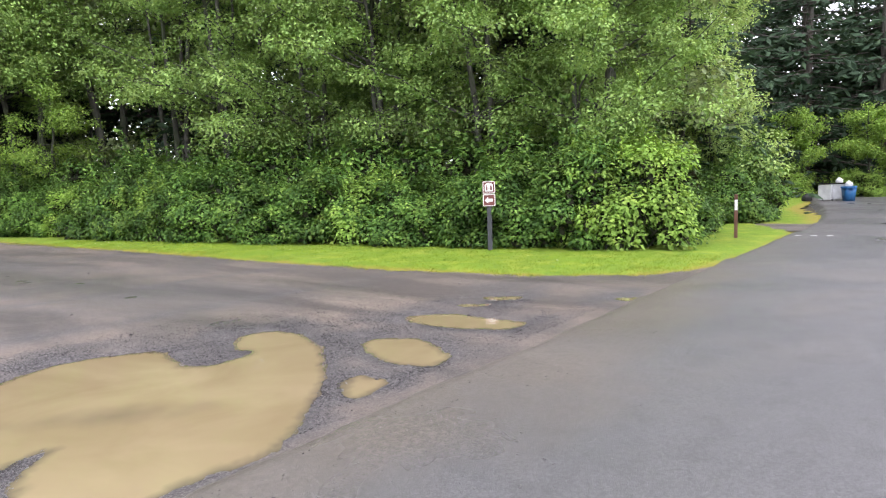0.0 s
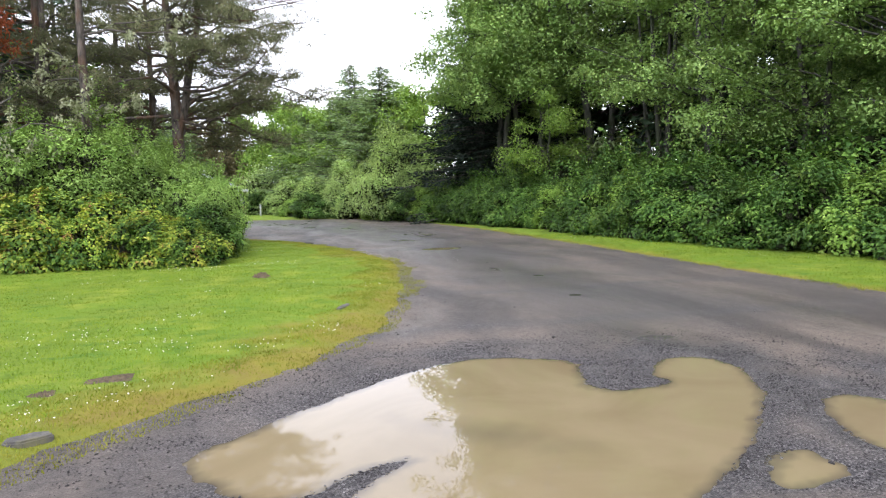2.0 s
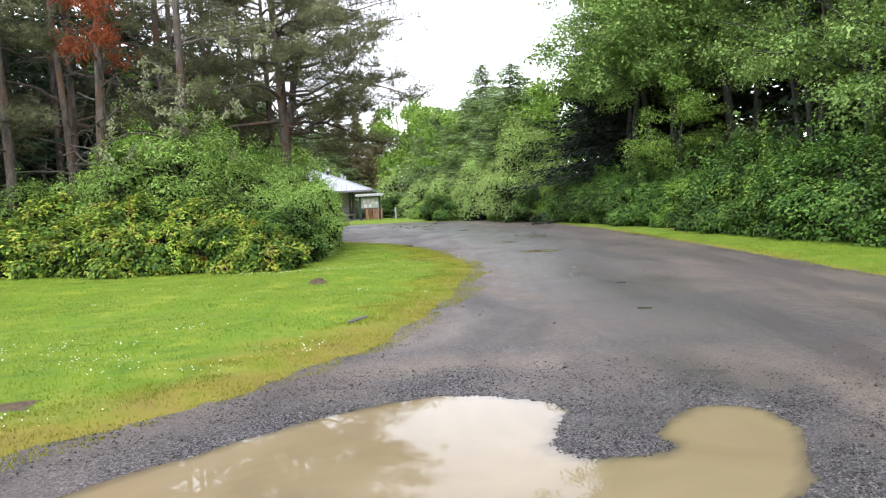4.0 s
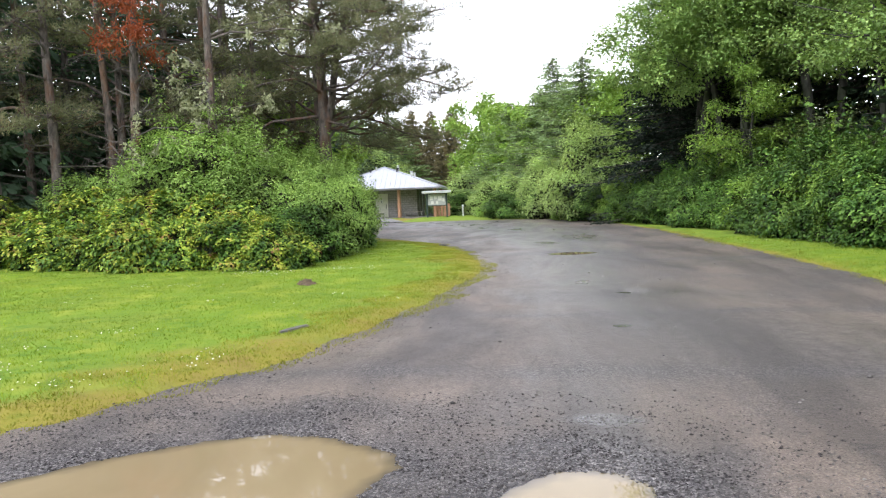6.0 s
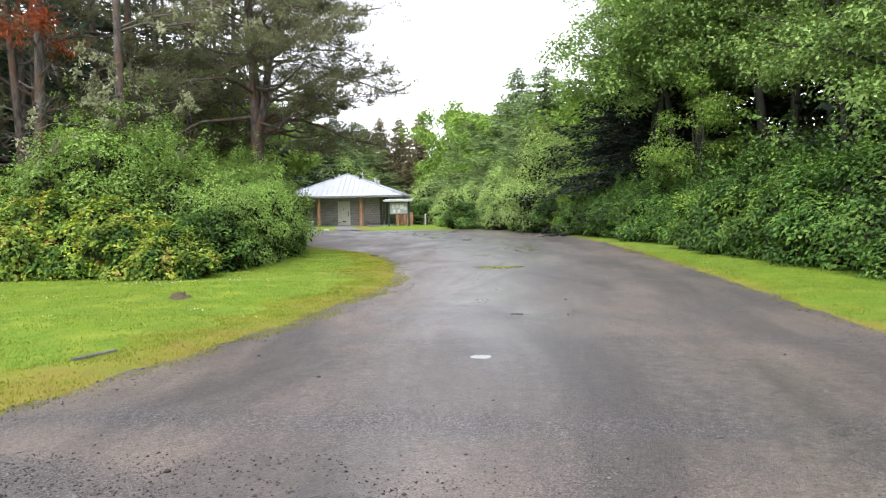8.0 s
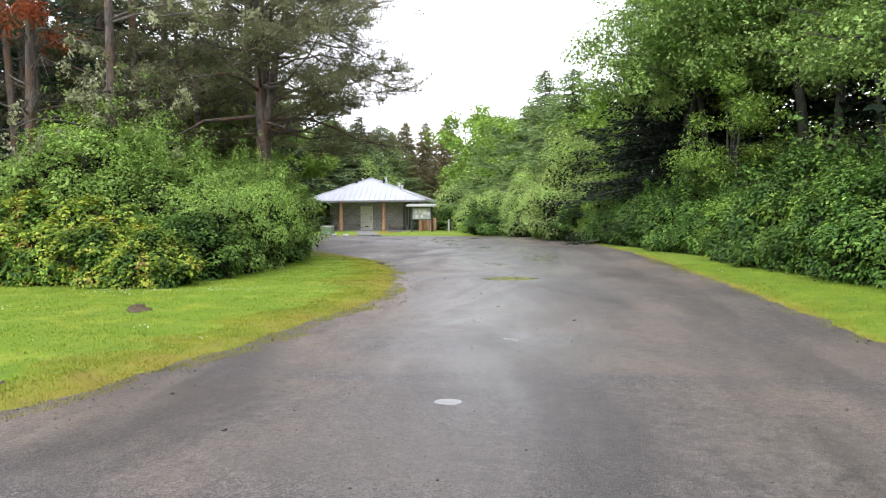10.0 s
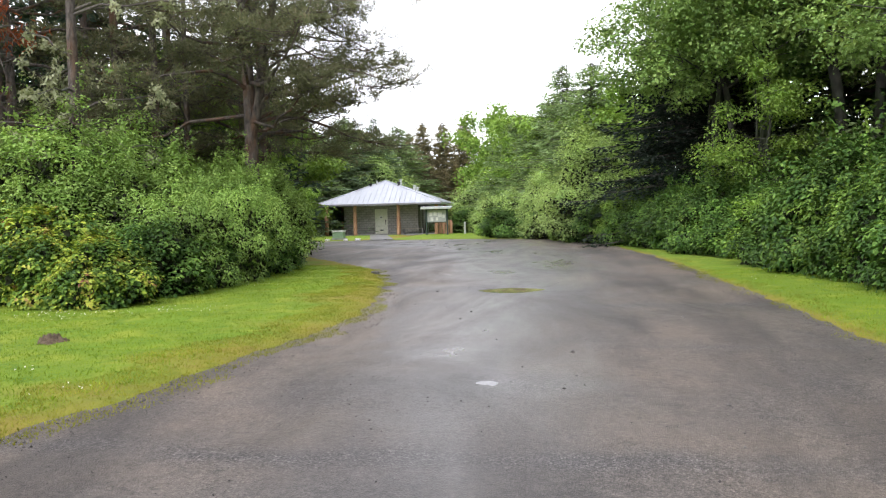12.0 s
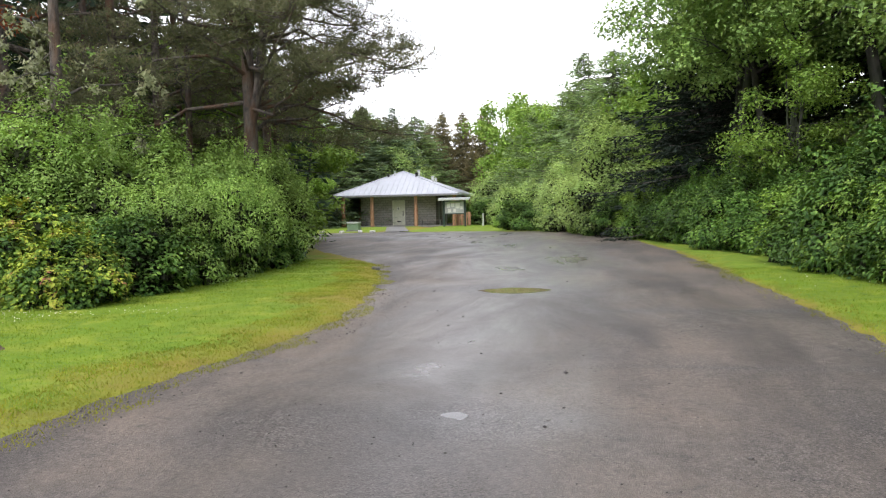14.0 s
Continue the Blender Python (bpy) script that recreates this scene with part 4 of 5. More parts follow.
for i, (x, y, s) in enumerate([(-4.95, 9.6, 0.9), (-5.0, 11.2, 1.0), (-5.1, 12.8, 1.05), (-5.1, 14.3, 1.1), (-5.4, 15.8, 1.05), (-6.15, 17.3, 1.1), (-6.9, 18.8, 1.1)]):
    (put if i < 1 else place)(dark_salal, x, y, -0.05, rng.uniform(0, 360), s, s)
for i, (x, y, s) in enumerate([(-6.6, 11.2, 0.95), (-6.4, 13.6, 1.0), (-6.8, 16.0, 1.05), (-8.6, 12.2, 1.05), (-8.3, 14.6, 1.1), (-8.0, 18.6, 1.1), (-10.6, 13.2, 0.95), (-9.4, 18.5, 1.1), (-12.6, 13.4, 0.9), (-10.5, 16.2, 1.0), (-6.5, 17.9, 0.95)]):
    (put if i < 2 else place)(huckle[i % 2], x, y, -0.05, rng.uniform(0, 360), s, s)
for i, (x, y, s) in enumerate([(-7.9, 11.4, 1.08), (-7.3, 13.0, 1.0), (-9.1, 11.9, 1.0), (-6.2, 13.0, 0.7), (-6.4, 15.2, 0.8), (-9.9, 12.6, 0.9), (-6.8, 11.6, 0.75), (-7.1, 19.6, 0.92), (-8.4, 21.5, 1.1)]):
    (put if i < 1 else place)(bright, x, y, -0.05, rng.uniform(0, 360), s, s)

for x, y, s, h in ((-5.5, 14.5, 0.8, 0.95), (-5.65, 16.3, 0.82, 1.0)):
    place(huckle[0], x, y, -0.05, 50 * y, s, h)
for x, y, s, h in ((-4.85, 12.2, 0.60, 0.84), (-4.95, 13.6, 0.58, 0.88), (-5.0, 10.7, 0.62, 0.78)):
    place(huckle[1], x, y, -0.05, 70 * y, s, h)

# alders behind the hedge
A_LABEL = "many-stemmed alder with leafy spreading crown behind the hedge"
alder = [broadleaf("alder_tree", 61, 12.0, 3.8, 3.8, 32, 290, 160, 0.11, ALDER_LEAF, ALDER_BARK, A_LABEL, 3, 0.18, group="alders"),
         broadleaf("alder_tree", 63, 12.5, 5.4, 3.5, 30, 240, 150, 0.105, ALDER_LEAF, ALDER_BARK, "tall thin-leaved alder with grey stems", 4, 0.16, group="alders"),
         broadleaf("alder_tree", 65, 7.5, 1.9, 2.9, 20, 100, 130, 0.11, YOUNG_LEAF, ALDER_BARK, "bright-leaved alder reaching over the hedge", 2, 0.15, 0.25, group="alders"),
         broadleaf("alder_tree", 67, 13, 5.5, 4.2, 34, 400, 150, 0.115, ALDER_LEAF, ALDER_BARK, "tall alder with high green crown over the hedge", 2, 0.19, 0.05, group="alders"),
         broadleaf("alder_tree", 69, 12, 3.4, 3.8, 24, 170, 60, 0.22, OLIVE_LEAF, ALDER_BARK, "leafy alder deeper in the wood", 3, 0.12, group="alders", clump_r=(0.5, 0.95))]
ALDERS = [(1, 11.9, 16.6, 1.1), (2, 8.9, 21.5, 0.85), (3, 9.2, 23.6, 1.2), (3, 7.9, 25.2, 1.05), (3, 12.0, 21.6, 1.25), (1, 11.4, 12.2, 1.0), (0, 11.8, 8.6, 0.95), (0, 11.6, 5.2, 0.95), (0, 12.4, 2.2, 0.95), (0, 12.6, -0.6, 0.9), (1, 13.0, 7.2, 1.0), (4, 13.8, 3.6, 1.0), (0, 14.0, -0.6, 0.9),
          (4, 13.5, 20.0, 1.05), (4, 15.5, 14.0, 1.05), (4, 16.0, 9.0, 1.1), (4, 16.5, 4.0, 1.1), (4, 17.5, 0.5, 1.1), (4, 12.6, 26.0, 1.1), (4, 14.5, 30, 1.1), (4, -21, 48, 0.8), (4, -19.5, 54, 0.75), (4, -23, 58, 0.9), (4, -13.5, 30, 0.7)]
for i, (k, x, y, s) in enumerate(ALDERS):
    (put if alder[k].location.length < 0.01 else place)(alder[k], x, y, -0.12, rng.uniform(0, 360), s)

# dark spruces
S_LABEL = "dark spruce with drooping boughs down to the ground"
dark_spruce = spruce("spruce_tree", 71, 14, 0.8, 4.0, 40, 11, 150, 0.22, SHADE_BLACK_NEEDLE, S_LABEL, group="spruces")
green_spruce = spruce("spruce_tree", 73, 15, 0.6, 3.2, 66, 10, 90, 0.26, HAZY_FIR_NEEDLE, "green spruce behind the restroom", 0.3, group="spruces", thin=0.16, full=0.9)
light_fir = spruce("fir_tree", 74, 12, 0.5, 3.2, 62, 10, 85, 0.24, GREEN_FIR, "soft mid-green fir at the end of the lot", 0.25, group="far firs", thin=0.15, full=0.7)
brown_fir = spruce("fir_tree", 75, 15, 0.5, 2.5, 70, 10, 85, 0.26, HAZY_BROWN_NEEDLE, "brownish fir in the far tree line", 0.1, group="far firs", thin=0.15, full=0.6)
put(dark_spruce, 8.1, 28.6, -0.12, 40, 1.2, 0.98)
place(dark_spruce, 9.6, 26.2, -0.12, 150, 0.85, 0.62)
wood_spruce = spruce("spruce_tree", 72, 14, 0.8, 3.8, 26, 8, 34, 0.42, SPRUCE_NEEDLE, "dark spruce deep in the wood", group="spruces")
put(wood_spruce, 11.0, 30.5, -0.12, 10, 1.0)
for x, y, s, a in ((-13.2, 20.4, 1.0, 0), (-11.4, 27.0, 1.0, 80), (-15.6, 17.4, 1.0, 160)):
    place(wood_spruce, x, y, -0.12, a, s)
for x, y, s, a in ((9.6, 33.4, 0.9, 20), (12, 36, 1.0, 140), (15, 17.5, 1.2, 40), (16.8, 10.5, 1.2, 110), (15.6, 24.5, 1.2, 200), (16.6, 4.5, 1.2, 310), (13.6, 28.5, 1.2, 70), (18.5, 27, 1.3, 160), (22, 20, 1.3, 30), (24.5, 16.5, 1.3, 120), (21.5, 24, 1.3, 210), (26, 12, 1.3, 300), (25.5, 22, 1.3, 90), (24, 7.5, 1.3, 190), (-17.4, 22.6, 1.1, 140), (-18.6, 12.6, 1.1, 250), (-16.8, 14.2, 1.0, 330)):
    place(wood_spruce, x, y, -0.12, a, s, s * 1.3)
# Unseen spruces across the road, added to darken its sky reflection and ambient light.
for x, y, s, a in ((-13, -20, 1.1, 0), (-4, -21, 1.1, 60), (4, -20, 1.1, 130), (11, -19, 1.1, 200), (18, -18, 1.1, 280), (24, -17, 1.1, 330)):
    place(wood_spruce, x, y, -0.12, a, s)
for i, (x, y, s) in enumerate(((18.4, -2.7, 1.0), (20.0, -2.5, 1.05), (21.8, -2.1, 1.05), (18.3, -0.8, 1.2), (18.4, 1.2, 1.2), (13.2, -2.6, 0.8), (13.4, -0.6, 1.0))):
    place(hedge[i % 3], x, y, -0.1, 70 * i, s)
for x, y, s in ((10.2, 26.6, 1.3), (9.2, 29.6, 1.3), (8.2, 31.5, 1.2), (10.6, 33, 1.3), (12.2, 28.2, 1.3), (7.4, 28.6, 1.1), (10.4, 23.8, 1.1)):
    place(back_shrub, x, y, -0.1, 40 * x, s)
for x, y, s, a in ((10.5, 29.5, 1.05, 200), (17.5, 22, 1.0, 100), (20, 11, 1.05, 10), (20, 5, 1.0, 80), (19.5, 16, 1.1, 290), (20.5, -0.5, 1.0, 150),
                   (-15.5, 22, 1.15, 90), (-12.5, 27.5, 1.0, 200), (-18.5, 15, 1.1, 300), (-19, 19, 1.2, 30), (-16.0, 30, 1.2, 60), (-22, 24, 1.2, 120)):
    place(wood_spruce, x, y, -0.12, a, s)
put(green_spruce, -14.5, 67, -0.12, 0, 1.6, 0.8)
for x, y, s, a in ((-18.5, 64, 1.2, 50), (-16.5, 72, 1.1, 90), (-23, 71, 1.1, 100), (-16.5, 76, 1.1, 10), (-26, 62, 1.0, 200), (-21, 55, 0.9, 250), (-28, 50, 1.1, 20), (-27, 44, 1.0, 70), (-26, 38, 1.0, 170)):
    place(green_spruce, x, y, -0.12, a, s * 1.35, s * 0.72)
put(brown_fir, -11.8, 80, -0.12, 0, 1.05, 0.88)
for x, y, s, a in ((-9.4, 81, 1.0, 50), (-6.7, 80, 1.0, 100), (-14.2, 84, 0.95, 10), (-10.6, 77, 0.7, 60), (-7.9, 77, 0.62, 200), (-17.5, 86, 0.95, 130)):
    place(brown_fir, x, y, -0.12, a, s * 1.05, s)
put(light_fir, 3.9, 50, -0.12, 0, 1.4, 1.05)
for x, y, s, a in ((5.6, 45.5, 0.92, 80), (2.4, 53, 0.82, 170), (0.4, 57, 0.8, 300), (-17.2, 66, 0.95, 20), (-20.5, 60, 0.95, 100), (-14.0, 74, 0.95, 200)):
    place(light_fir, x, y, -0.12, a, s * 1.4, s)

# pines over the shrubs on the lawn's far side
P = "shore pine with crooked limbs and thin grey-green needles"
tall_pine = pine("shore_pine", 81, 12.5, 3.5, 52, 5.0, 3600, PINE_NEEDLE, P, 3.4, 0.24, -28, group="shore pines", lichen=10)
leaning_pine = pine("shore_pine", 84, 12, 3.6, 34, 3.6, 1300, PINE_NEEDLE, P, 0, 0.18, group="shore pines")
put(tall_pine, -6.15, 16.6, -0.12, 0)
put(leaning_pine, -7.6, 20.6, -0.12, 20)
for x, y, s, a in ((-9.0, 22.5, 1.05, 120), (-10.6, 20.0, 1.1, 250), (-12.6, 15.4, 1.0, 60), (-14.5, 12.6, 1.05, 180)):
    place(leaning_pine, x, y, -0.12, a, s)


def dead_tree(seed, x, y, height, r, label, tuft=None, lichen=0, lean=(0, 0), limbs=16, reach=2.2):
    """A bare-limbed trunk, with what still hangs on its limbs."""
    rng = np.random.RandomState(seed)
    e = thing("bare_pine", (x, y, -0.12), label, "pine trunk", "bare pines")
    t = np.linspace(0, 1, 12)
    tr = np.stack([lean[0] * t + 0.06 * np.sin(6 * t), lean[1] * t, t * height], 1)
    v, f = tube(tr, r * (1 - 0.6 * t), 9)
    part("trunk", mesh_of("trunk", v, f, PINE_BARK, True), PINE_BARK, e)
    tubes, ends = [], []
    for k in range(limbs):
        z = height * rng.uniform(0.22, 0.95)
        p0 = np.array([np.interp(z, tr[:, 2], tr[:, i]) for i in range(3)])
        a = rng.uniform(0, 6.28)
        ln = reach * rng.uniform(0.4, 1.1)
        u = np.linspace(0, 1, 6)[:, None]
        q = p0 + np.array([math.cos(a), math.sin(a), 0]) * ln * u + np.array([0, 0, 1]) * ln * (0.35 * u - 0.25 * u ** 2 + rng.uniform(-0.3, 0.3) * u)
        q[1:] += rng.normal(0, 0.05, (5, 3))
        tubes.append(tube(q, np.linspace(0.035, 0.006, 6), 5))
        for w in rng.uniform(0.3, 1, 5):
            m = q[0] + (q[-1] - q[0]) * w
            c = m + rng.normal(0, 0.3, 3)
            tubes.append(tube(np.array([m, (m + c) / 2, c]), [0.012, 0.008, 0.003], 4))
            ends += [m + (c - m) * s for s in rng.uniform(0.1, 1.1, 5)]
    v, f = joined(tubes)
    tagged(part("branching", mesh_of("branching", v, f, BARK, True), BARK, e), kind="stuff")
    p = np.array(ends)
    if tuft:
        p = p[p[:, 2] > height * 0.58]
        p = np.repeat(p, 14, 0) + rng.normal(0, 0.12, (len(p) * 14, 3))
        v, f = leaf_cloud(rng, p, unit(rng, len(p)), 0.16, 0.03, 0.8, 1.0)
        part("dead_needles", mesh_of("dead_needles", v, f, tuft), tuft, e, "hanging rust-red dead needles")
    if lichen:
        p = np.repeat(p, lichen, 0) + rng.normal(0, 0.05, (len(p) * lichen, 3))
        v, f = leaf_cloud(rng, p, unit(rng, len(p)), 0.10, 0.05, 0.8, 1.0)
        part("lichen", mesh_of("lichen", v, f, LICHEN), LICHEN, e, "pale grey-green lichen tufts")
    return e


dead_tree(91, -7.75, 11.4, 9.5, 0.145, "grey pine trunk hung with pale lichen", None, 12, (0.2, 0.2), 20, 2.9)
dead_tree(92, -10.4, 12.2, 9.5, 0.16, "leaning pine trunk with rust-red dead needles", DEAD_NEEDLE, 0, (0.9, -0.4), 18, 1.6)
for k, (x, y) in enumerate([(-11.6, 13.6), (-13.4, 16.2), (-12.2, 18.6), (-10.2, 17.0), (-9.6, 19.4), (-15.0, 14.6), (-13.0, 12.9), (-16, 17), (-11.2, 22), (-9.2, 25)]):
    dead_tree(101 + k, x, y, 10 + (k * 7 % 3), 0.13 + 0.02 * (k % 4), "bare dark pine trunk in the wood", None, 0, (rng.uniform(-0.6, 0.6), rng.uniform(-0.5, 0.5)), 14, 1.9)

# pale willows and light trees beyond the hedge
willow = [bush("willow_shrub", 111, 4.2, 4.0, 4.6, 110, 330, 0.115, WILLOW_LEAF, "pale grey-green rounded willow shrub", group="willows", lump=(0.45, 0.85), spikes=30, flat=0.85),
          bush("willow_shrub", 113, 4.2, 4.2, 3.6, 105, 180, 0.13, WILLOW_LEAF, "low pale willow at the end of the lot", group="willows", lump=(0.4, 0.7), spikes=20)]
for i, (k, x, y, s) in enumerate([(0, 4.5, 32.8, 1.12), (1, 3.9, 37.5, 1.1), (0, 2.1, 41.4, 0.78), (1, 0.9, 45.5, 0.8), (1, -1.2, 49.5, 0.75), (0, 0.7, 51.5, 0.8), (1, -2.2, 55.0, 0.7), (0, -13.9, 66, 1.5), (0, 27, 4.0, 1.2), (1, -3.6, 60, 1.1)]):
    (put if i in (0, 1) else place)(willow[k], x, y, -0.1, rng.uniform(0, 360), s)
for i, (x, y, s) in enumerate([(5.4, 29.0, 0.9), (4.7, 30.6, 0.8), (4.2, 32.2, 0.75), (3.3, 35.5, 0.8), (1.8, 38.9, 0.75), (-0.2, 41.2, 1.0), (-1.6, 46.5, 0.8), (-4.2, 57, 0.9), (-5.4, 59, 0.9)]):
    place(hedge[3 if i % 3 == 0 else i % 3], x, y, -0.08, rng.uniform(0, 360), s * 1.1, s)
light_tree = broadleaf("maple_tree", 121, 11, 1.0, 3.8, 24, 170, 62, 0.26, YOUNG_LEAF, ALDER_BARK, "light green maple in the far tree line", 2, 0.15, group="far maples", clump_r=(0.5, 1.0), flat=0.7)
put(light_tree, -0.9, 62, -0.12, 0, 1.12)
for x, y, s, a in ((-2.9, 71, 1.2, 100), (1.6, 57, 0.9, 40), (0.6, 54, 0.6, 140), (4.6, 56, 0.95, 40), (7.5, 45, 0.85, 10), (6.0, 66, 1.1, 220), (8, 38, 0.85, 90), (12, 36, 0.95, 150), (3.2, 50, 0.85, 250), (-12.6, 29, 0.75, 0), (-11.2, 24.8, 0.6, 90), (-15, 33.5, 0.8, 190), (-17.6, 50, 0.6, 30), (-18.8, 46, 0.62, 210), (-17, 31, 0.9, 0), (-18, 72, 1.1, 0), (-22, 66, 1.0, 60), (-26, 56, 1.0, 120), (-24, 48, 0.9, 250), (9, 58, 1.1, 80), (3, 74, 1.1, 300), (-13.5, 26.5, 0.8, 90), (-10.5, 31, 0.7, 20), (-19, 26, 0.9, 20),
                   (41.5, -0.6, 0.5, 60), (42.5, -4.6, 0.5, 150), (43, -8.6, 0.55, 300), (44, -13, 1.0, 120), (36, -16, 1.0, 300)):
    place(light_tree, x, y, -0.12, a, s)
for x, y, s, a in ((48, 4, 1.1, 0), (52, 0.5, 1.8, 60), (56, -2.5, 1.9, 150), (49, 2.2, 1.7, 230), (58, 3, 1.9, 320), (54, -6, 1.8, 20), (40, 3.5, 1.3, 120), (33, 5, 1.2, 220), (28, 6, 1.2, 40), (44, 3.2, 1.6, 20), (47, -0.8, 1.65, 140), (50, -5.0, 1.7, 250), (42, 6.5, 1.5, 80), (53, -9.5, 1.7, 10), (55, -4, 1.2, 70), (38, 8, 1.1, 140), (28, 10, 1.1, 10), (24, 6, 1.0, 200), (60, -12, 1.2, 100), (52, -20, 1.2, 50), (27, 1.8, 1.0, 20), (31, 3.4, 1.1, 80), (50, 3, 1.25, 40), (53, -4, 1.3, 110), (55, -9, 1.3, 200), (22.5, 3.2, 1.0, 15), (25.5, 2.6, 1.0, 75), (36, 4.5, 1.2, 310), (30, -16, 1.1, 10), (38, -18, 1.1, 60), (45, -15, 1.1, 90)):
    place(wood_spruce, x, y, -0.12, a, s)
for x, y, s in ((40, -0.8, 0.9), (41, -4.6, 0.8), (41, -8, 0.9), (38, 1.0, 0.8), (31, 1.2, 0.8), (28, 0.6, 0.8)):
    place(hedge[3], x, y, -0.08, rng.uniform(0, 360), s * 1.2, s)

dark_maple = broadleaf("maple_tree", 131, 8.5, 0.3, 3.0, 30, 240, 100, 0.12, WILLOW_LEAF, ALDER_BARK, "pale grey-green maple beside the path", 3, 0.12, group="path maples", clump_r=(0.4, 0.8), flat=0.7)
for i, (x, y, s) in enumerate(((19.8, -0.4, 1.0), (22.4, -0.2, 1.05), (25.0, 1.0, 1.1), (18.8, 2.4, 1.0), (20.4, -1.6, 0.6))):
    (put if i == 0 else place)(dark_maple, x, y, -0.12, 80 * i, s)

# ---- the restroom building ----
BX, BY = -11.0, 58.8
house = thing("restroom_building", (BX, BY, 0.0), "small concrete-block restroom with metal hip roof and log posts", "restroom")
part("floor_slab", box((9.2, 9.4, 0.14), (0, 0.1, 0.02), 0.02), CONCRETE, house, "concrete porch slab")


def wall_with_door():
    """The front wall of blocks, with the doorway cut through."""
    bm = bmesh.new()
    for x0, x1, z0, z1 in ((-3.8, -1.07, 0.09, 2.75), (0.03, 2.7, 0.09, 2.75), (-1.07, 0.03, 2.24, 2.75)):
        b = box((x1 - x0, 0.2, z1 - z0), ((x0 + x1) / 2, -2.85, (z0 + z1) / 2), 0)
        me = bpy.data.meshes.new("piece")
        b.to_mesh(me)
        b.free()
        bm.from_mesh(me)
        bpy.data.meshes.remove(me)
    return bm


part("front_wall", wall_with_door(), BLOCK, house)
part("side_wall", box((0.2, 5.5, 2.66), (-3.7, 0.0, 1.42), 0), BLOCK, house)
part("side_wall", box((0.2, 5.5, 2.66), (2.6, 0.0, 1.42), 0), BLOCK, house)
part("back_wall", box((6.1, 0.2, 2.66), (-0.55, 2.84, 1.42), 0), BLOCK, house)
door = part("door", box((0.96, 0.06, 2.06), (-0.52, -2.86, 1.14), 0.01), DOOR_PAINT, house, "cream painted steel door")
for n, bm in (("door_frame", box((0.06, 0.24, 2.12), (-1.03, -2.87, 1.15), 0.008)), ("door_frame", box((0.06, 0.24, 2.12), (-0.01, -2.87, 1.15), 0.008)), ("door_frame", box((1.08, 0.24, 0.05), (-0.52, -2.87, 2.20), 0.008))):
    part(n, bm, DOOR_PAINT, house)
part("door_plate", box((0.22, 0.02, 0.26), (-0.55, -2.90, 1.52), 0.004), WHITE, door)
part("symbol", box((0.10, 0.02, 0.12), (-0.55, -2.915, 1.52), 0.004), DARK_METAL, door, "small dark restroom symbol")
part("door_handle", box((0.05, 0.07, 0.42), (-0.14, -2.92, 1.10), 0.01), DARK_METAL, door)
part("vent_grille", box((0.30, 0.03, 0.10), (-0.52, -2.90, 0.42), 0.005), DARK_METAL, door)

EAVE, Z0, Z1 = 5.25, 2.66, 4.80
PEAK = -0.45


def roof_shell():
    bm = bmesh.new()
    low = [bm.verts.new((sx * EAVE, sy * EAVE, Z0)) for sx, sy in ((-1, -1), (1, -1), (1, 1), (-1, 1))]
    top = bm.verts.new((PEAK, 0, Z1))
    under = [bm.verts.new((v.co.x, v.co.y, Z0 - 0.14)) for v in low]
    for i in range(4):
        j = (i + 1) % 4
        bm.faces.new((low[i], low[j], top))
        bm.faces.new((under[i], under[j], low[j], low[i]))
    bm.faces.new(under[::-1])
    bmesh.ops.recalc_face_normals(bm, faces=bm.faces)
    return bm


roof = part("roof", roof_shell(), ROOF_METAL, house, "grey standing-seam metal hip roof")
roof.location.x = -0.25
part("fascia", box((2 * EAVE + 0.06, 0.05, 0.15), (0, -EAVE - 0.03, Z0 - 0.08), 0.008), FASCIA, roof, "dull grey eaves trim")
slope = (Z1 - Z0) / EAVE
for turn in (0, 90, 180, 270):
    m = Matrix.Rotation(radians(turn), 4, 'Z')
    for k in range(-12, 13):
        x = k * 0.44
        far = EAVE - abs(x)
        if far < 0.3:
            continue
        a = m @ Vector((x, -EAVE, Z0 + 0.02))
        b = m @ Vector((x, -EAVE + far, Z0 + 0.02 + far * slope))
        b.x += PEAK * far / EAVE
        part("roof_seam", rod(a, b, 0.022, seg=4), ROOF_METAL, roof)
    part("hip_cap", rod(m @ Vector((-EAVE, -EAVE, Z0 + 0.03)), (PEAK, 0, Z1 + 0.03), 0.05, seg=6), ROOF_METAL, roof)
for x, y, h, r, mat in ((0.75, 0.8, 0.42, 0.11, PALE_TOP), (-1.55, -1.2, 0.30, 0.10, DARK_METAL), (1.0, -1.3, 0.28, 0.12, DARK_METAL), (-1.05, -0.9, 0.34, 0.07, PALE_TOP), (2.1, 0.3, 0.35, 0.12, PALE_TOP), (2.4, 0.2, 0.30, 0.10, PALE_TOP)):
    z = Z1 - max(abs(x), abs(y)) * slope
    vent = part("roof_vent", rod((x, y, z - 0.35), (x, y, z + h), r), mat, roof, "short vent pipe on the roof")
    part("vent_cap", rod((x, y, z + h - 0.02), (x, y, z + h + 0.06), r * 1.5, r * 1.1), mat, vent)


def log_post(x, y, h=2.5, r=0.15):
    rng = np.random.RandomState(int(abs(x) * 100 + abs(y) * 10))
    t = np.linspace(0, 1, 10)
    rr = r * (1.15 - 0.2 * t) * (1 + rng.normal(0, 0.05, 10))
    pts = np.stack([x + rng.normal(0, 0.01, 10), y + rng.normal(0, 0.01, 10), 0.05 + h * t], 1)
    return mesh_of("log_post", *tube(pts, rr, 12), LOG, True)


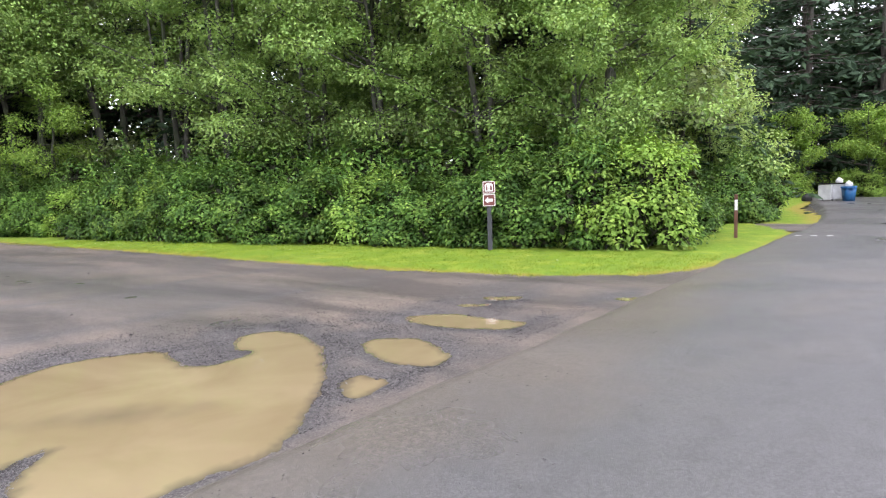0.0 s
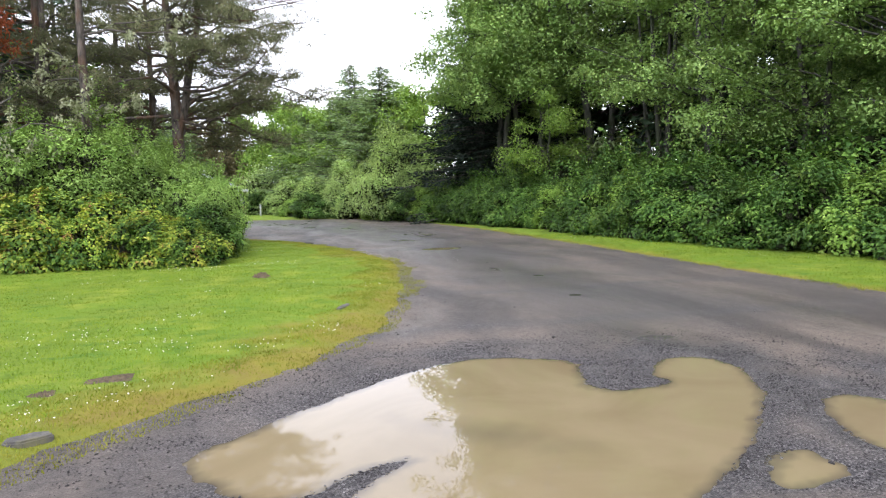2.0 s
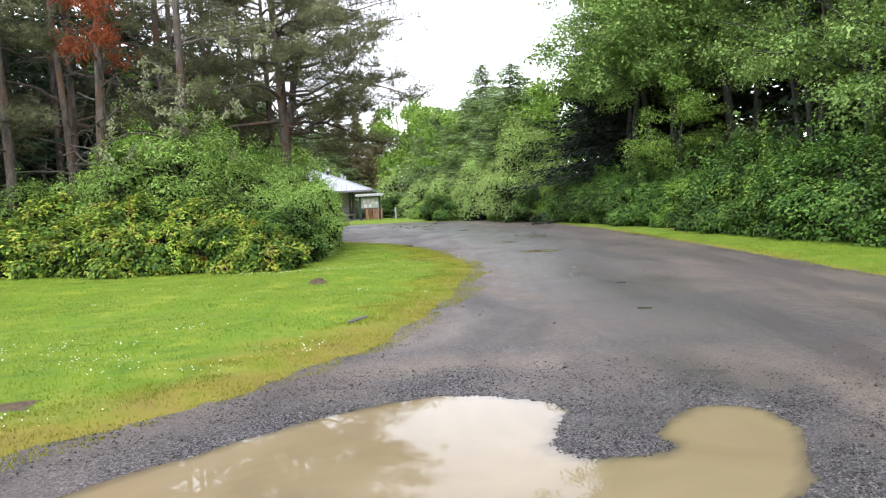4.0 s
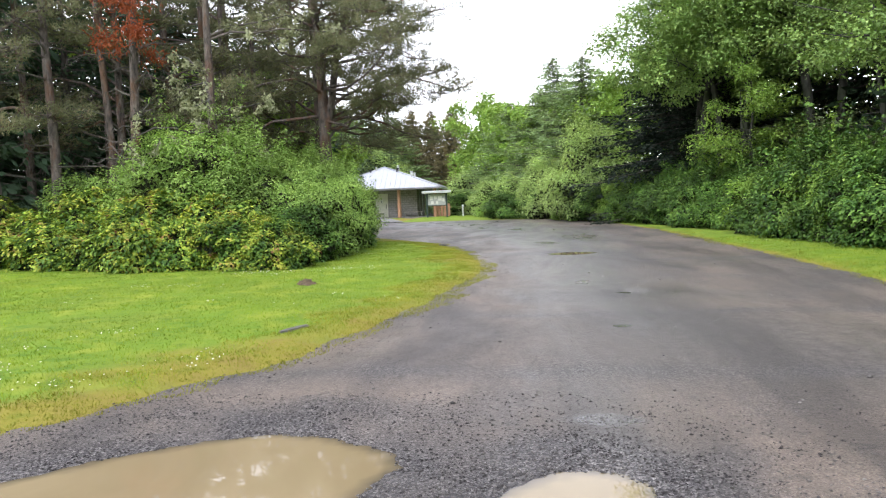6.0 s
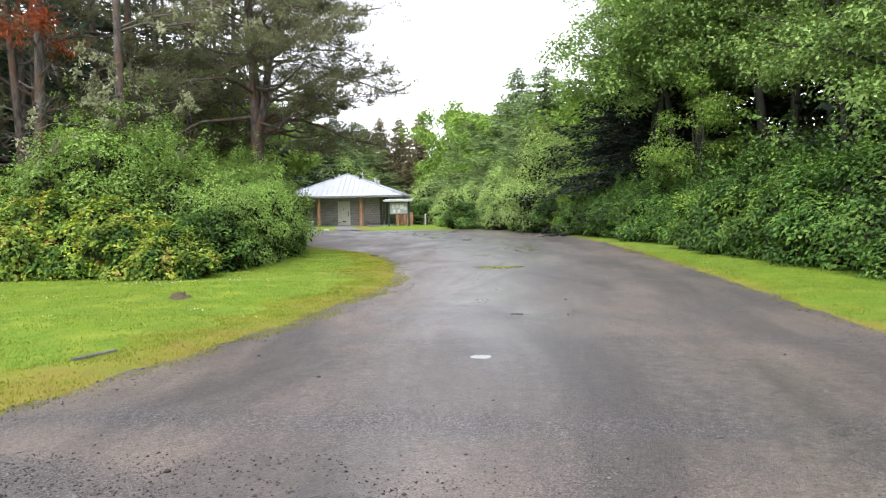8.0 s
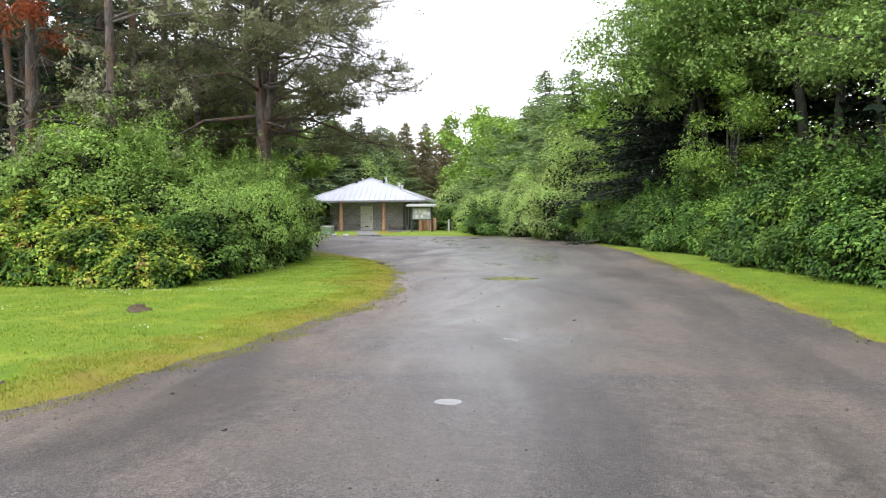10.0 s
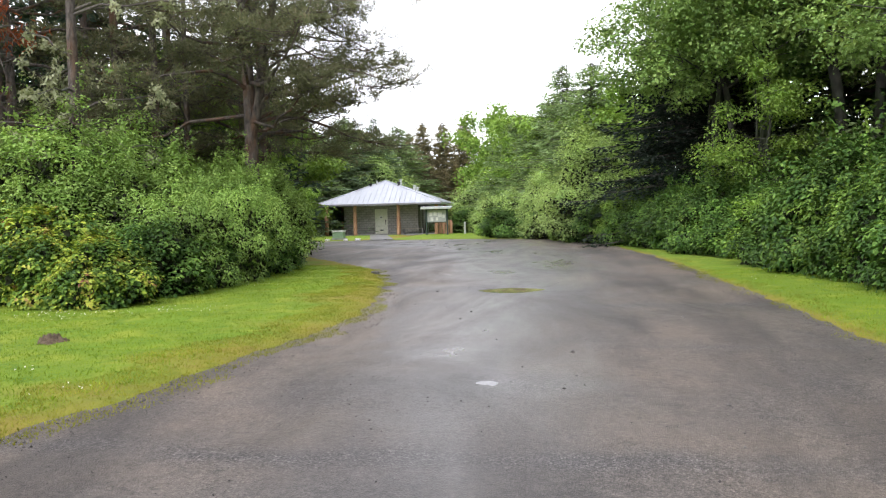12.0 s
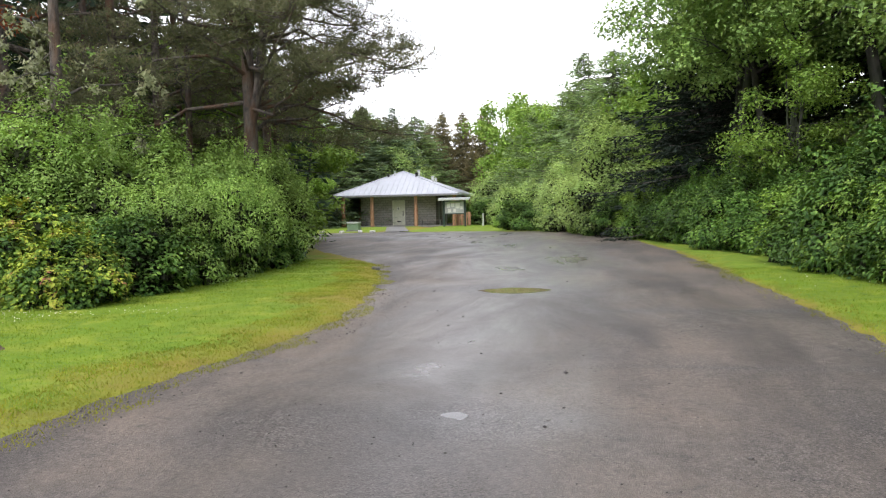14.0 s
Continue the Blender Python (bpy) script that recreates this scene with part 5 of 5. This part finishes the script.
for x, y in ((-4.85, -4.6), (-2.38, -4.6), (1.32, -4.6), (4.5, -4.6), (-4.75, 0.0), (-4.75, 4.2), (4.6, 0.0), (4.6, 4.2)):
    part("log_post", log_post(x, y), LOG, house, "peeled orange-brown log post")
for x in (2.95, 3.2, 3.55):
    part("pipe", rod((x, -2.9, 0.05), (x, -2.9, 2.6), 0.035), STEEL, house, "galvanised upright pipe")
for x0, x1 in ((-4.6, -3.0), (1.4, 3.4)):
    bench = thing("bench", (BX + (x0 + x1) / 2, BY - 3.6, 0.09), "grey weathered plank bench against block wall", "bench", "porch benches")
    w = x1 - x0
    for dy in (-0.16, 0.0, 0.16):
        part("seat_plank", box((w, 0.14, 0.045), (0, dy, 0.44), 0.006), PLANK, bench)
    for sx in (-1, 1):
        part("leg", box((0.08, 0.40, 0.42), (sx * (w / 2 - 0.2), 0, 0.21), 0.008), CONCRETE, bench)

# wooden bin screen beside the building
screen = thing("bin_screen", (-5.9, 54.6, 0.05), "low orange-brown wooden board screen beside kiosk", "screen")
for k, (x, h) in enumerate(((-0.62, 1.05), (-0.34, 1.02), (-0.05, 1.12), (0.24, 1.08), (0.55, 1.1))):
    part("board", box((0.24, 0.05, h), (x, 0.02 * (k % 2), h / 2), 0.008), LOG, screen)
part("rail", box((1.5, 0.05, 0.09), (0, 0.06, 0.8), 0.006), LOG, screen)

# notice kiosk
kiosk = thing("notice_kiosk", (-6.03, 51.25, 0.03), "dark green notice kiosk with pale papers under small roof", "kiosk")
for x in (-0.82, 0.82):
    part("post", box((0.12, 0.12, 2.05), (x, 0, 1.0), 0.01), GREEN_PAINT, kiosk)
panel = part("panel", box((1.52, 0.08, 0.92), (0, 0, 1.48), 0.008), BOARD, kiosk, "pale notice panel behind glazing")
for at, size in (((0, -0.05, 1.96), (1.6, 0.05, 0.06)), ((0, -0.05, 1.0), (1.6, 0.05, 0.06)), ((-0.76, -0.05, 1.48), (0.06, 0.05, 0.9)), ((0.76, -0.05, 1.48), (0.06, 0.05, 0.9))):
    part("panel_frame", box(size, at, 0.006), GREEN_PAINT, panel)
for x, z, w, h in ((-0.45, 1.62, 0.24, 0.32), (-0.12, 1.66, 0.26, 0.30), (0.25, 1.6, 0.34, 0.40), (0.55, 1.45, 0.2, 0.26), (-0.38, 1.24, 0.22, 0.28), (0.02, 1.26, 0.2, 0.26)):
    part("notice", box((w, 0.006, h), (x, -0.046, z), 0), PAPER, panel, "white paper notice")
kroof = part("roof", box((2.36, 0.95, 0.07), (0, -0.05, 2.14), 0.01, (8, 0, 0)), ROOF_METAL, kiosk, "pale metal kiosk roof")
part("roof_edge", box((2.36, 0.05, 0.16), (0, -0.53, 2.10), 0.006), PALE_TOP, kroof)

# utility box, markers, little post
ubox = thing("utility_box", (-11.4, 42.7, 0.0), "pale green metal utility box with paler top", "utility box")
part("plinth", box((0.85, 0.7, 0.16), (0, 0, 0.06), 0.02), CONCRETE, ubox)
part("cabinet", box((0.74, 0.56, 0.42), (0, 0, 0.34), 0.02), BOX_GREEN, ubox)
part("lid", box((0.80, 0.62, 0.10), (0, 0, 0.60), 0.025), PALE_TOP, ubox)
stop = thing("parking_marker", (-14.0, 40.6, 0.02), "low white painted stone at the lot's edge", "marker", "parking markers")
part("stone", box((0.34, 0.20, 0.13), (0, 0, 0.05), 0.04), WHITE, stop)
for x in (-12.9, -11.6, -10.4, -9.6):
    copy_thing(stop, pose(x, 40.75, 0.03, 0, 0, x * 40))
marker = thing("marker_post", (-3.95, 52.3, 0.02), "short pale wooden post in far grass", "post")
part("post", box((0.13, 0.13, 0.95), (0, 0, 0.46), 0.02), PALE_TOP, marker)
part("cap", box((0.15, 0.15, 0.05), (0, 0, 0.95), 0.015), WHITE, marker)

# ---- roadside signs ----
sign = thing("restroom_sign", (7.98, -0.36, 0.0), "brown restroom sign with white arrow on dark post", "sign", turn=-58)
part("post", box((0.10, 0.09, 1.58), (0, 0.02, 0.74), 0.008), POST_GREY, sign, "dark grey wooden post")


def plate(z):
    pl = part("plate", box((0.27, 0.012, 0.26), (0, -0.04, z), 0.003), SIGN_BROWN, sign, "brown square sign plate")
    for at, size in (((0, -0.048, z + 0.118), (0.25, 0.006, 0.012)), ((0, -0.048, z - 0.118), (0.25, 0.006, 0.012)), ((-0.122, -0.048, z), (0.012, 0.006, 0.236)), ((0.122, -0.048, z), (0.012, 0.006, 0.236))):
        part("border", box(size, at, 0), WHITE, pl)
    return pl


upper, lower = plate(1.385), plate(1.115)
part("field", slab([(-0.085, -0.085), (0.085, -0.085), (0.085, 0.055), (0.05, 0.085), (-0.05, 0.085), (-0.085, 0.055)], 0, 0.006), WHITE, upper, "white pictogram field")
for o in upper.children:
    if o.name.startswith("field"):
        o.matrix_basis = pose(0, -0.047, 1.385, 90, 0, 0)
for x, w in ((-0.045, 0.030), (0.045, 0.042)):
    part("pictogram", box((w, 0.006, 0.085), (x, -0.056, 1.365), 0), SIGN_BROWN, upper)
    part("pictogram", box((0.024, 0.006, 0.024), (x, -0.056, 1.423), 0), SIGN_BROWN, upper)
part("pictogram", box((0.006, 0.006, 0.12), (0, -0.056, 1.385), 0), SIGN_BROWN, upper)
arrow = part("arrow", slab([(-0.09, 0), (-0.02, 0.07), (-0.02, 0.03), (0.08, 0.03), (0.08, -0.03), (-0.02, -0.03), (-0.02, -0.07)], 0, 0.006), WHITE, lower, "white arrow")
arrow.matrix_basis = pose(0, -0.047, 1.115, 90, 0, 0)

trail = thing("trail_post", (12.23, -4.34, 0.0), "brown wooden trail post with white label", "post", turn=-75)
part("post", box((0.075, 0.075, 1.08), (0, 0, 0.50), 0.012), POST_BROWN, trail)
part("label_plate", box((0.065, 0.008, 0.24), (0, -0.043, 0.80), 0.002), WHITE, trail, "white trail label")

# ---- bins at the bend of the road ----
for x, y, a in ((34.9, -3.42, 82), (35.2, -4.0, 84)):
    d = thing("dumpster", (x, y, 0.02), "scuffed pale grey metal dumpster", "dumpster", "dumpsters", turn=a)
    d.scale = (0.78, 0.78, 1.0)
    part("body", slab([(-0.36, -0.42), (0.36, -0.42), (0.36, 0.42), (-0.36, 0.42)], 0.08, 0.82), BIN_GREY, d)
    for sx in (-0.22, 0.0, 0.22):
        part("rib", box((0.05, 0.04, 0.7), (sx, -0.44, 0.45), 0.006), BIN_GREY, d)
    part("lid", box((0.76, 0.9, 0.05), (0, 0, 0.85), 0.01, (4, 0, 0)), DARK_METAL, d)
    for sx in (-0.28, 0.28):
        part("wheel", rod((sx, -0.38, 0.07), (sx + 0.05, -0.38, 0.07), 0.07), RUBBER, d)
cart = thing("recycling_bin", (34.4, -4.45, 0.02), "blue plastic recycling bin beside dumpsters", "bin", turn=84)
part("body", rod((0, 0, 0), (0, 0, 0.66), 0.26, 0.34, 4), BIN_BLUE, cart)
part("lid", box((0.62, 0.62, 0.06), (0, 0, 0.70), 0.02), BIN_BLUE, cart)
part("handle", rod((-0.25, 0.32, 0.66), (0.25, 0.32, 0.66), 0.025), BIN_BLUE, cart)


def bag(seed, r):
    rng = np.random.RandomState(seed)
    bm = bmesh.new()
    bmesh.ops.create_icosphere(bm, subdivisions=3, radius=r)
    for w in bm.verts:
        k = 1 + 0.18 * noise.noise(w.co * 6 / r * 0.4 + Vector((seed, 0, 0)))
        w.co = Vector((w.co.x * k, w.co.y * k, max(w.co.z * k, -0.5 * r)))
        if w.co.z > 0.6 * r:
            w.co.x *= 0.6
            w.co.y *= 0.6
            w.co.z *= 1.15
    return bm


for x, y, z, r, mat, lab in ((35.15, -3.95, 0.99, 0.17, WHITE, "white plastic rubbish bag on dumpster"), (34.4, -4.45, 0.83, 0.17, WHITE, "white plastic rubbish bag on blue bin"), (34.9, -2.55, 0.14, 0.24, RUBBER, "black rubbish bag on the ground")):
    g = thing("rubbish_bag", (x, y, z), lab, "bag")
    part("bag", bag(int(x * 10), r), mat, g)
line = thing("road_marker", (13.3, -5.46, 0.05), "short white marker across the road's edge", "marker", "road markers", "")
part("stripe", box((0.05, 0.13, 0.012), (0, 0, -0.016), 0.004), WHITE, line)
for k in (1, 2):
    copy_thing(line, pose(13.3 + 0.07 * k, -5.46 - 0.32 * k, 0.05))

# ---- molehills and bare earth on the lawn ----
def molehill(x, y, r, h, label):
    rng = np.random.RandomState(int(abs(x * 97) + abs(y * 31)))
    e = thing("molehill", (x, y, 0.035 if h > 0.05 else 0.054), label, "molehill", "molehills")
    n = 26
    g = np.linspace(-1, 1, n)
    gx, gy = np.meshgrid(g, g, indexing="ij")
    rr = np.hypot(gx, gy) * (1 + 0.2 * np.sin(3 * np.arctan2(gy, gx) + x))
    z = h * np.clip(1 - rr ** 2, 0, 1) * (1 + rng.normal(0, 0.30, gx.shape)) - 0.012
    vv = np.stack([gx * r, gy * r * 0.85, z], -1).reshape(-1, 3)
    i, j = np.meshgrid(np.arange(n - 1), np.arange(n - 1), indexing="ij")
    ff = np.stack([i * n + j, (i + 1) * n + j, (i + 1) * n + j + 1, i * n + j + 1], -1).reshape(-1, 4)
    part("mound", mesh_of("mound", vv, ff, DIRT), DIRT, e)


molehill(-3.47, 5.15, 0.17, 0.085, "small fresh molehill of dark earth")
for x, y, r in ((-4.55, -1.7, 0.20), (-4.95, -2.0, 0.12)):
    molehill(x, y, r, 0.022, "flat worn patch of bare brown earth")

def edge_stone(x, y, length, width, turn, seed):
    """A flat broken stone half sunk in the turf."""
    rng = np.random.RandomState(seed)
    a = np.linspace(0, 2 * np.pi, 11, endpoint=False) + rng.uniform(-0.15, 0.15, 11)
    k = rng.uniform(0.85, 1.1, 11)
    bm = slab([(length / 2 * math.cos(t) * q, width / 2 * math.sin(t) * q) for t, q in zip(a, k)], -0.06, 0.03)
    bmesh.ops.bevel(bm, geom=bm.edges[:], offset=0.012, segments=2, affect='EDGES')
    e = thing("edge_stone", (x, y, 0.03), "flat grey stone sunk in the lawn's mossy edge", "stone", "edge stones", turn=turn)
    part("stone", bm, ROCK, e)


# This one stands in for a thin grey rut along the turf.
edge_stone(-2.42, 1.22, 0.5, 0.11, 66, 3)
edge_stone(-4.76, -3.02, 0.30, 0.16, 20, 4)
edge_stone(-2.10, 14.3, 0.5, 0.16, 120, 5)

# ---- loose stones, grass blades, daisies ----
rng = np.random.RandomState(77)


def stones(n, lo, hi, spots, name, label, level=None):
    s = rng.uniform(lo, hi, n) * (0.5 + rng.rand(n) ** 3)
    octa = np.array([(1, 0, 0), (-1, 0, 0), (0, 1, 0), (0, -1, 0), (0, 0, 0.8), (0, 0, -0.8)], float)
    faces = np.array([(0, 2, 4), (2, 1, 4), (1, 3, 4), (3, 0, 4), (2, 0, 5), (1, 2, 5), (3, 1, 5), (0, 3, 5)])
    a = rng.uniform(0, 6.28, n)
    o = octa[None] * (1 + rng.normal(0, 0.25, (n, 6, 1)))
    x = o[..., 0] * np.cos(a)[:, None] - o[..., 1] * np.sin(a)[:, None]
    y = o[..., 0] * np.sin(a)[:, None] + o[..., 1] * np.cos(a)[:, None] * 0.8
    vv = np.stack([x, y, o[..., 2] * 0.7], -1) * s[:, None, None]
    vv[..., 0] += spots[:, 0, None]
    vv[..., 1] += spots[:, 1, None]
    vv[..., 2] += ((lot_height(spots[:, 0].copy(), spots[:, 1].copy()) if level is None else level) + s * 0.25)[:, None]
    ff = (np.arange(n)[:, None, None] * 6 + faces[None]).reshape(-1, 3)
    ob = new(name, mesh_of(name, vv.reshape(-1, 3), ff, STONE))
    tagged(ob, label, "gravel", "", "stuff")


def near_puddles(n):
    x = rng.uniform(-4.6, 3.2, n * 5)
    y = rng.uniform(-5.0, -1.0, n * 5)
    d = np.full(len(x), -9.0)
    for name, poly in PUDDLES[:7]:
        d = np.maximum(d, signed(x, y, poly))
    keep = (d < 0.02) & (rng.rand(len(x)) < np.exp(np.minimum(d, 0) / 0.55))
    keep &= wobble(x, y, 1.6) + 0.55 > rng.rand(len(x)) * 0.9
    return np.stack([x, y], 1)[keep][:n]


sp = near_puddles(36000)
stones(len(sp), 0.0035, 0.009, sp, "loose_gravel", "loose crushed gravel round the puddles")
sp = np.stack([rng.uniform(-1.5, 4.4, 9000), rng.uniform(-1.6, 11, 9000)], 1)
sp = sp[(signed(sp[:, 0], sp[:, 1], np.array(LAWN_WEST)) < -0.05) & (wobble(sp[:, 0], sp[:, 1], 0.9) + 0.35 > rng.rand(len(sp)))]
stones(len(sp), 0.003, 0.007, sp, "scattered_gravel", "fine gravel scattered over the lot")
sp = np.stack([rng.uniform(-6, 0, 60000), rng.uniform(-5, 14, 60000)], 1)
d = signed(sp[:, 0], sp[:, 1], np.array(LAWN_WEST)) + 0.15 * wobble(sp[:, 0], sp[:, 1], 2.2)
sp = sp[(d > -0.55) & (d < 0.12) & (rng.rand(len(d)) < np.exp(-np.abs(d + 0.08) / 0.2))]
stones(len(sp), 0.004, 0.011, sp, "edge_gravel", "gravel scattered along the lawn's edge")
sp = np.stack([rng.uniform(3, 8, 60000), rng.uniform(-5, 16, 60000)], 1)
d = signed(sp[:, 0], sp[:, 1], np.array(VERGE_EAST)) + 0.15 * wobble(sp[:, 0], sp[:, 1], 2.2)
sp = sp[(d > -0.5) & (d < 0.15) & (rng.rand(len(d)) < np.exp(-np.abs(d + 0.05) / 0.18))]
stones(len(sp), 0.004, 0.011, sp, "verge_gravel", "gravel scattered along the verge")
sp = np.stack([rng.uniform(-1.5, 4.4, 90), rng.uniform(-5, 12, 90)], 1)
sp = sp[signed(sp[:, 0], sp[:, 1], np.array(LAWN_WEST)) < -0.05]
stones(len(sp), 0.010, 0.022, sp, "larger_stones", "single larger stones on the lot")

sp = np.stack([rng.uniform(-5, 4.5, 5000), -5.25 - np.abs(rng.normal(0, 0.8, 5000))], 1)
sp = sp[wobble(sp[:, 0], sp[:, 1], 1.1) + 0.5 > rng.rand(len(sp))]
stones(len(sp), 0.002, 0.007, sp, "road_grit", "grit and small stones washed onto the asphalt", 0.022)


def blades(n, xr, yr, poly, name, label, mat, tall, lo, hi):
    x, y = rng.uniform(*xr, n * 2), rng.uniform(*yr, n * 2)
    d = signed(x, y, poly) + 0.10 * wobble(x, y, 2.2) + 0.05 * wobble(x, y, 9.0)
    ok = (d > lo + 0.25 * wobble(x, y, 1.5)) & (d < hi + 0.35 * wobble(x, y, 1.5))
    ok &= wobble(x, y, 2.7) + 0.9 > rng.rand(len(x))
    x, y = x[ok][:n], y[ok][:n]
    k = len(x)
    z = np.maximum(edge_height(poly, 0.045)(x, y), lot_height(x.copy(), y.copy()))
    a = rng.uniform(0, 6.28, k)
    h = tall * rng.uniform(0.4, 1.3, k)
    w = rng.uniform(0.003, 0.007, k)
    lx, ly = rng.normal(0, 0.5, k) * h, rng.normal(0, 0.5, k) * h
    b1 = np.stack([x + np.cos(a) * w, y + np.sin(a) * w, z - 0.005], 1)
    b2 = np.stack([x - np.cos(a) * w, y - np.sin(a) * w, z - 0.005], 1)
    tp = np.stack([x + lx, y + ly, z + h], 1)
    vv = np.stack([b1, b2, tp], 1).reshape(-1, 3)
    tagged(new(name, mesh_of(name, vv, np.arange(k * 3).reshape(-1, 3), mat)), label, "grass", "", "stuff")


LW = np.array(LAWN_WEST)
blades(170000, (-12, -0.5), (-5, 17), LW, "lawn_grass", "short green grass blades of the lawn", GRASS, 0.022, 0.3, 90)
blades(150000, (-6.5, -0.4), (-5, 16), LW, "moss_edge_grass", "yellow mossy grass along the lawn's edge", MOSS_BLADES, 0.020, -0.20, 0.85)
blades(50000, (3, 8.5), (-5, 18), np.array(VERGE_EAST), "verge_edge_grass", "yellowish ragged grass along the verge's edge", MOSS_BLADES, 0.025, -0.18, 0.3)
blades(40000, (4, 8.5), (-5, 14), np.array(VERGE_EAST), "verge_grass", "green grass blades on the verge", GRASS, 0.026, 0.0, 90)


def daisies(n, xr, yr, poly, name):
    x, y = rng.uniform(*xr, n * 4), rng.uniform(*yr, n * 4)
    ok = (signed(x, y, poly) > 0.25) & (wobble(x, y, 0.9) > 0.15 + 0.5 * rng.rand(len(x)))
    x, y = x[ok][:n], y[ok][:n]
    k = len(x)
    a = np.linspace(0, 6.283, 6, endpoint=False)
    ring = np.stack([np.cos(a), np.sin(a), 0 * a], 1)
    vv = ring[None] * rng.uniform(0.005, 0.009, k)[:, None, None] + np.stack([x, y, 0.075 + 0.01 * rng.rand(k)], 1)[:, None]
    vv[..., 2] += rng.normal(0, 0.004, (k, 6))
    ff = (np.arange(k)[:, None, None] * 6 + np.array([[(0, 1, 2), (0, 2, 3), (0, 3, 4), (0, 4, 5)]])).reshape(-1, 3)
    tagged(new(name, mesh_of(name, vv.reshape(-1, 3), ff, PETAL)), "tiny white daisies in the grass", "daisies", "", "stuff")


daisies(2200, (-6.5, -0.8), (-4.5, 13), LW, "daisies")
daisies(260, (4.6, 8), (-4, 16), np.array(VERGE_EAST), "daisies")
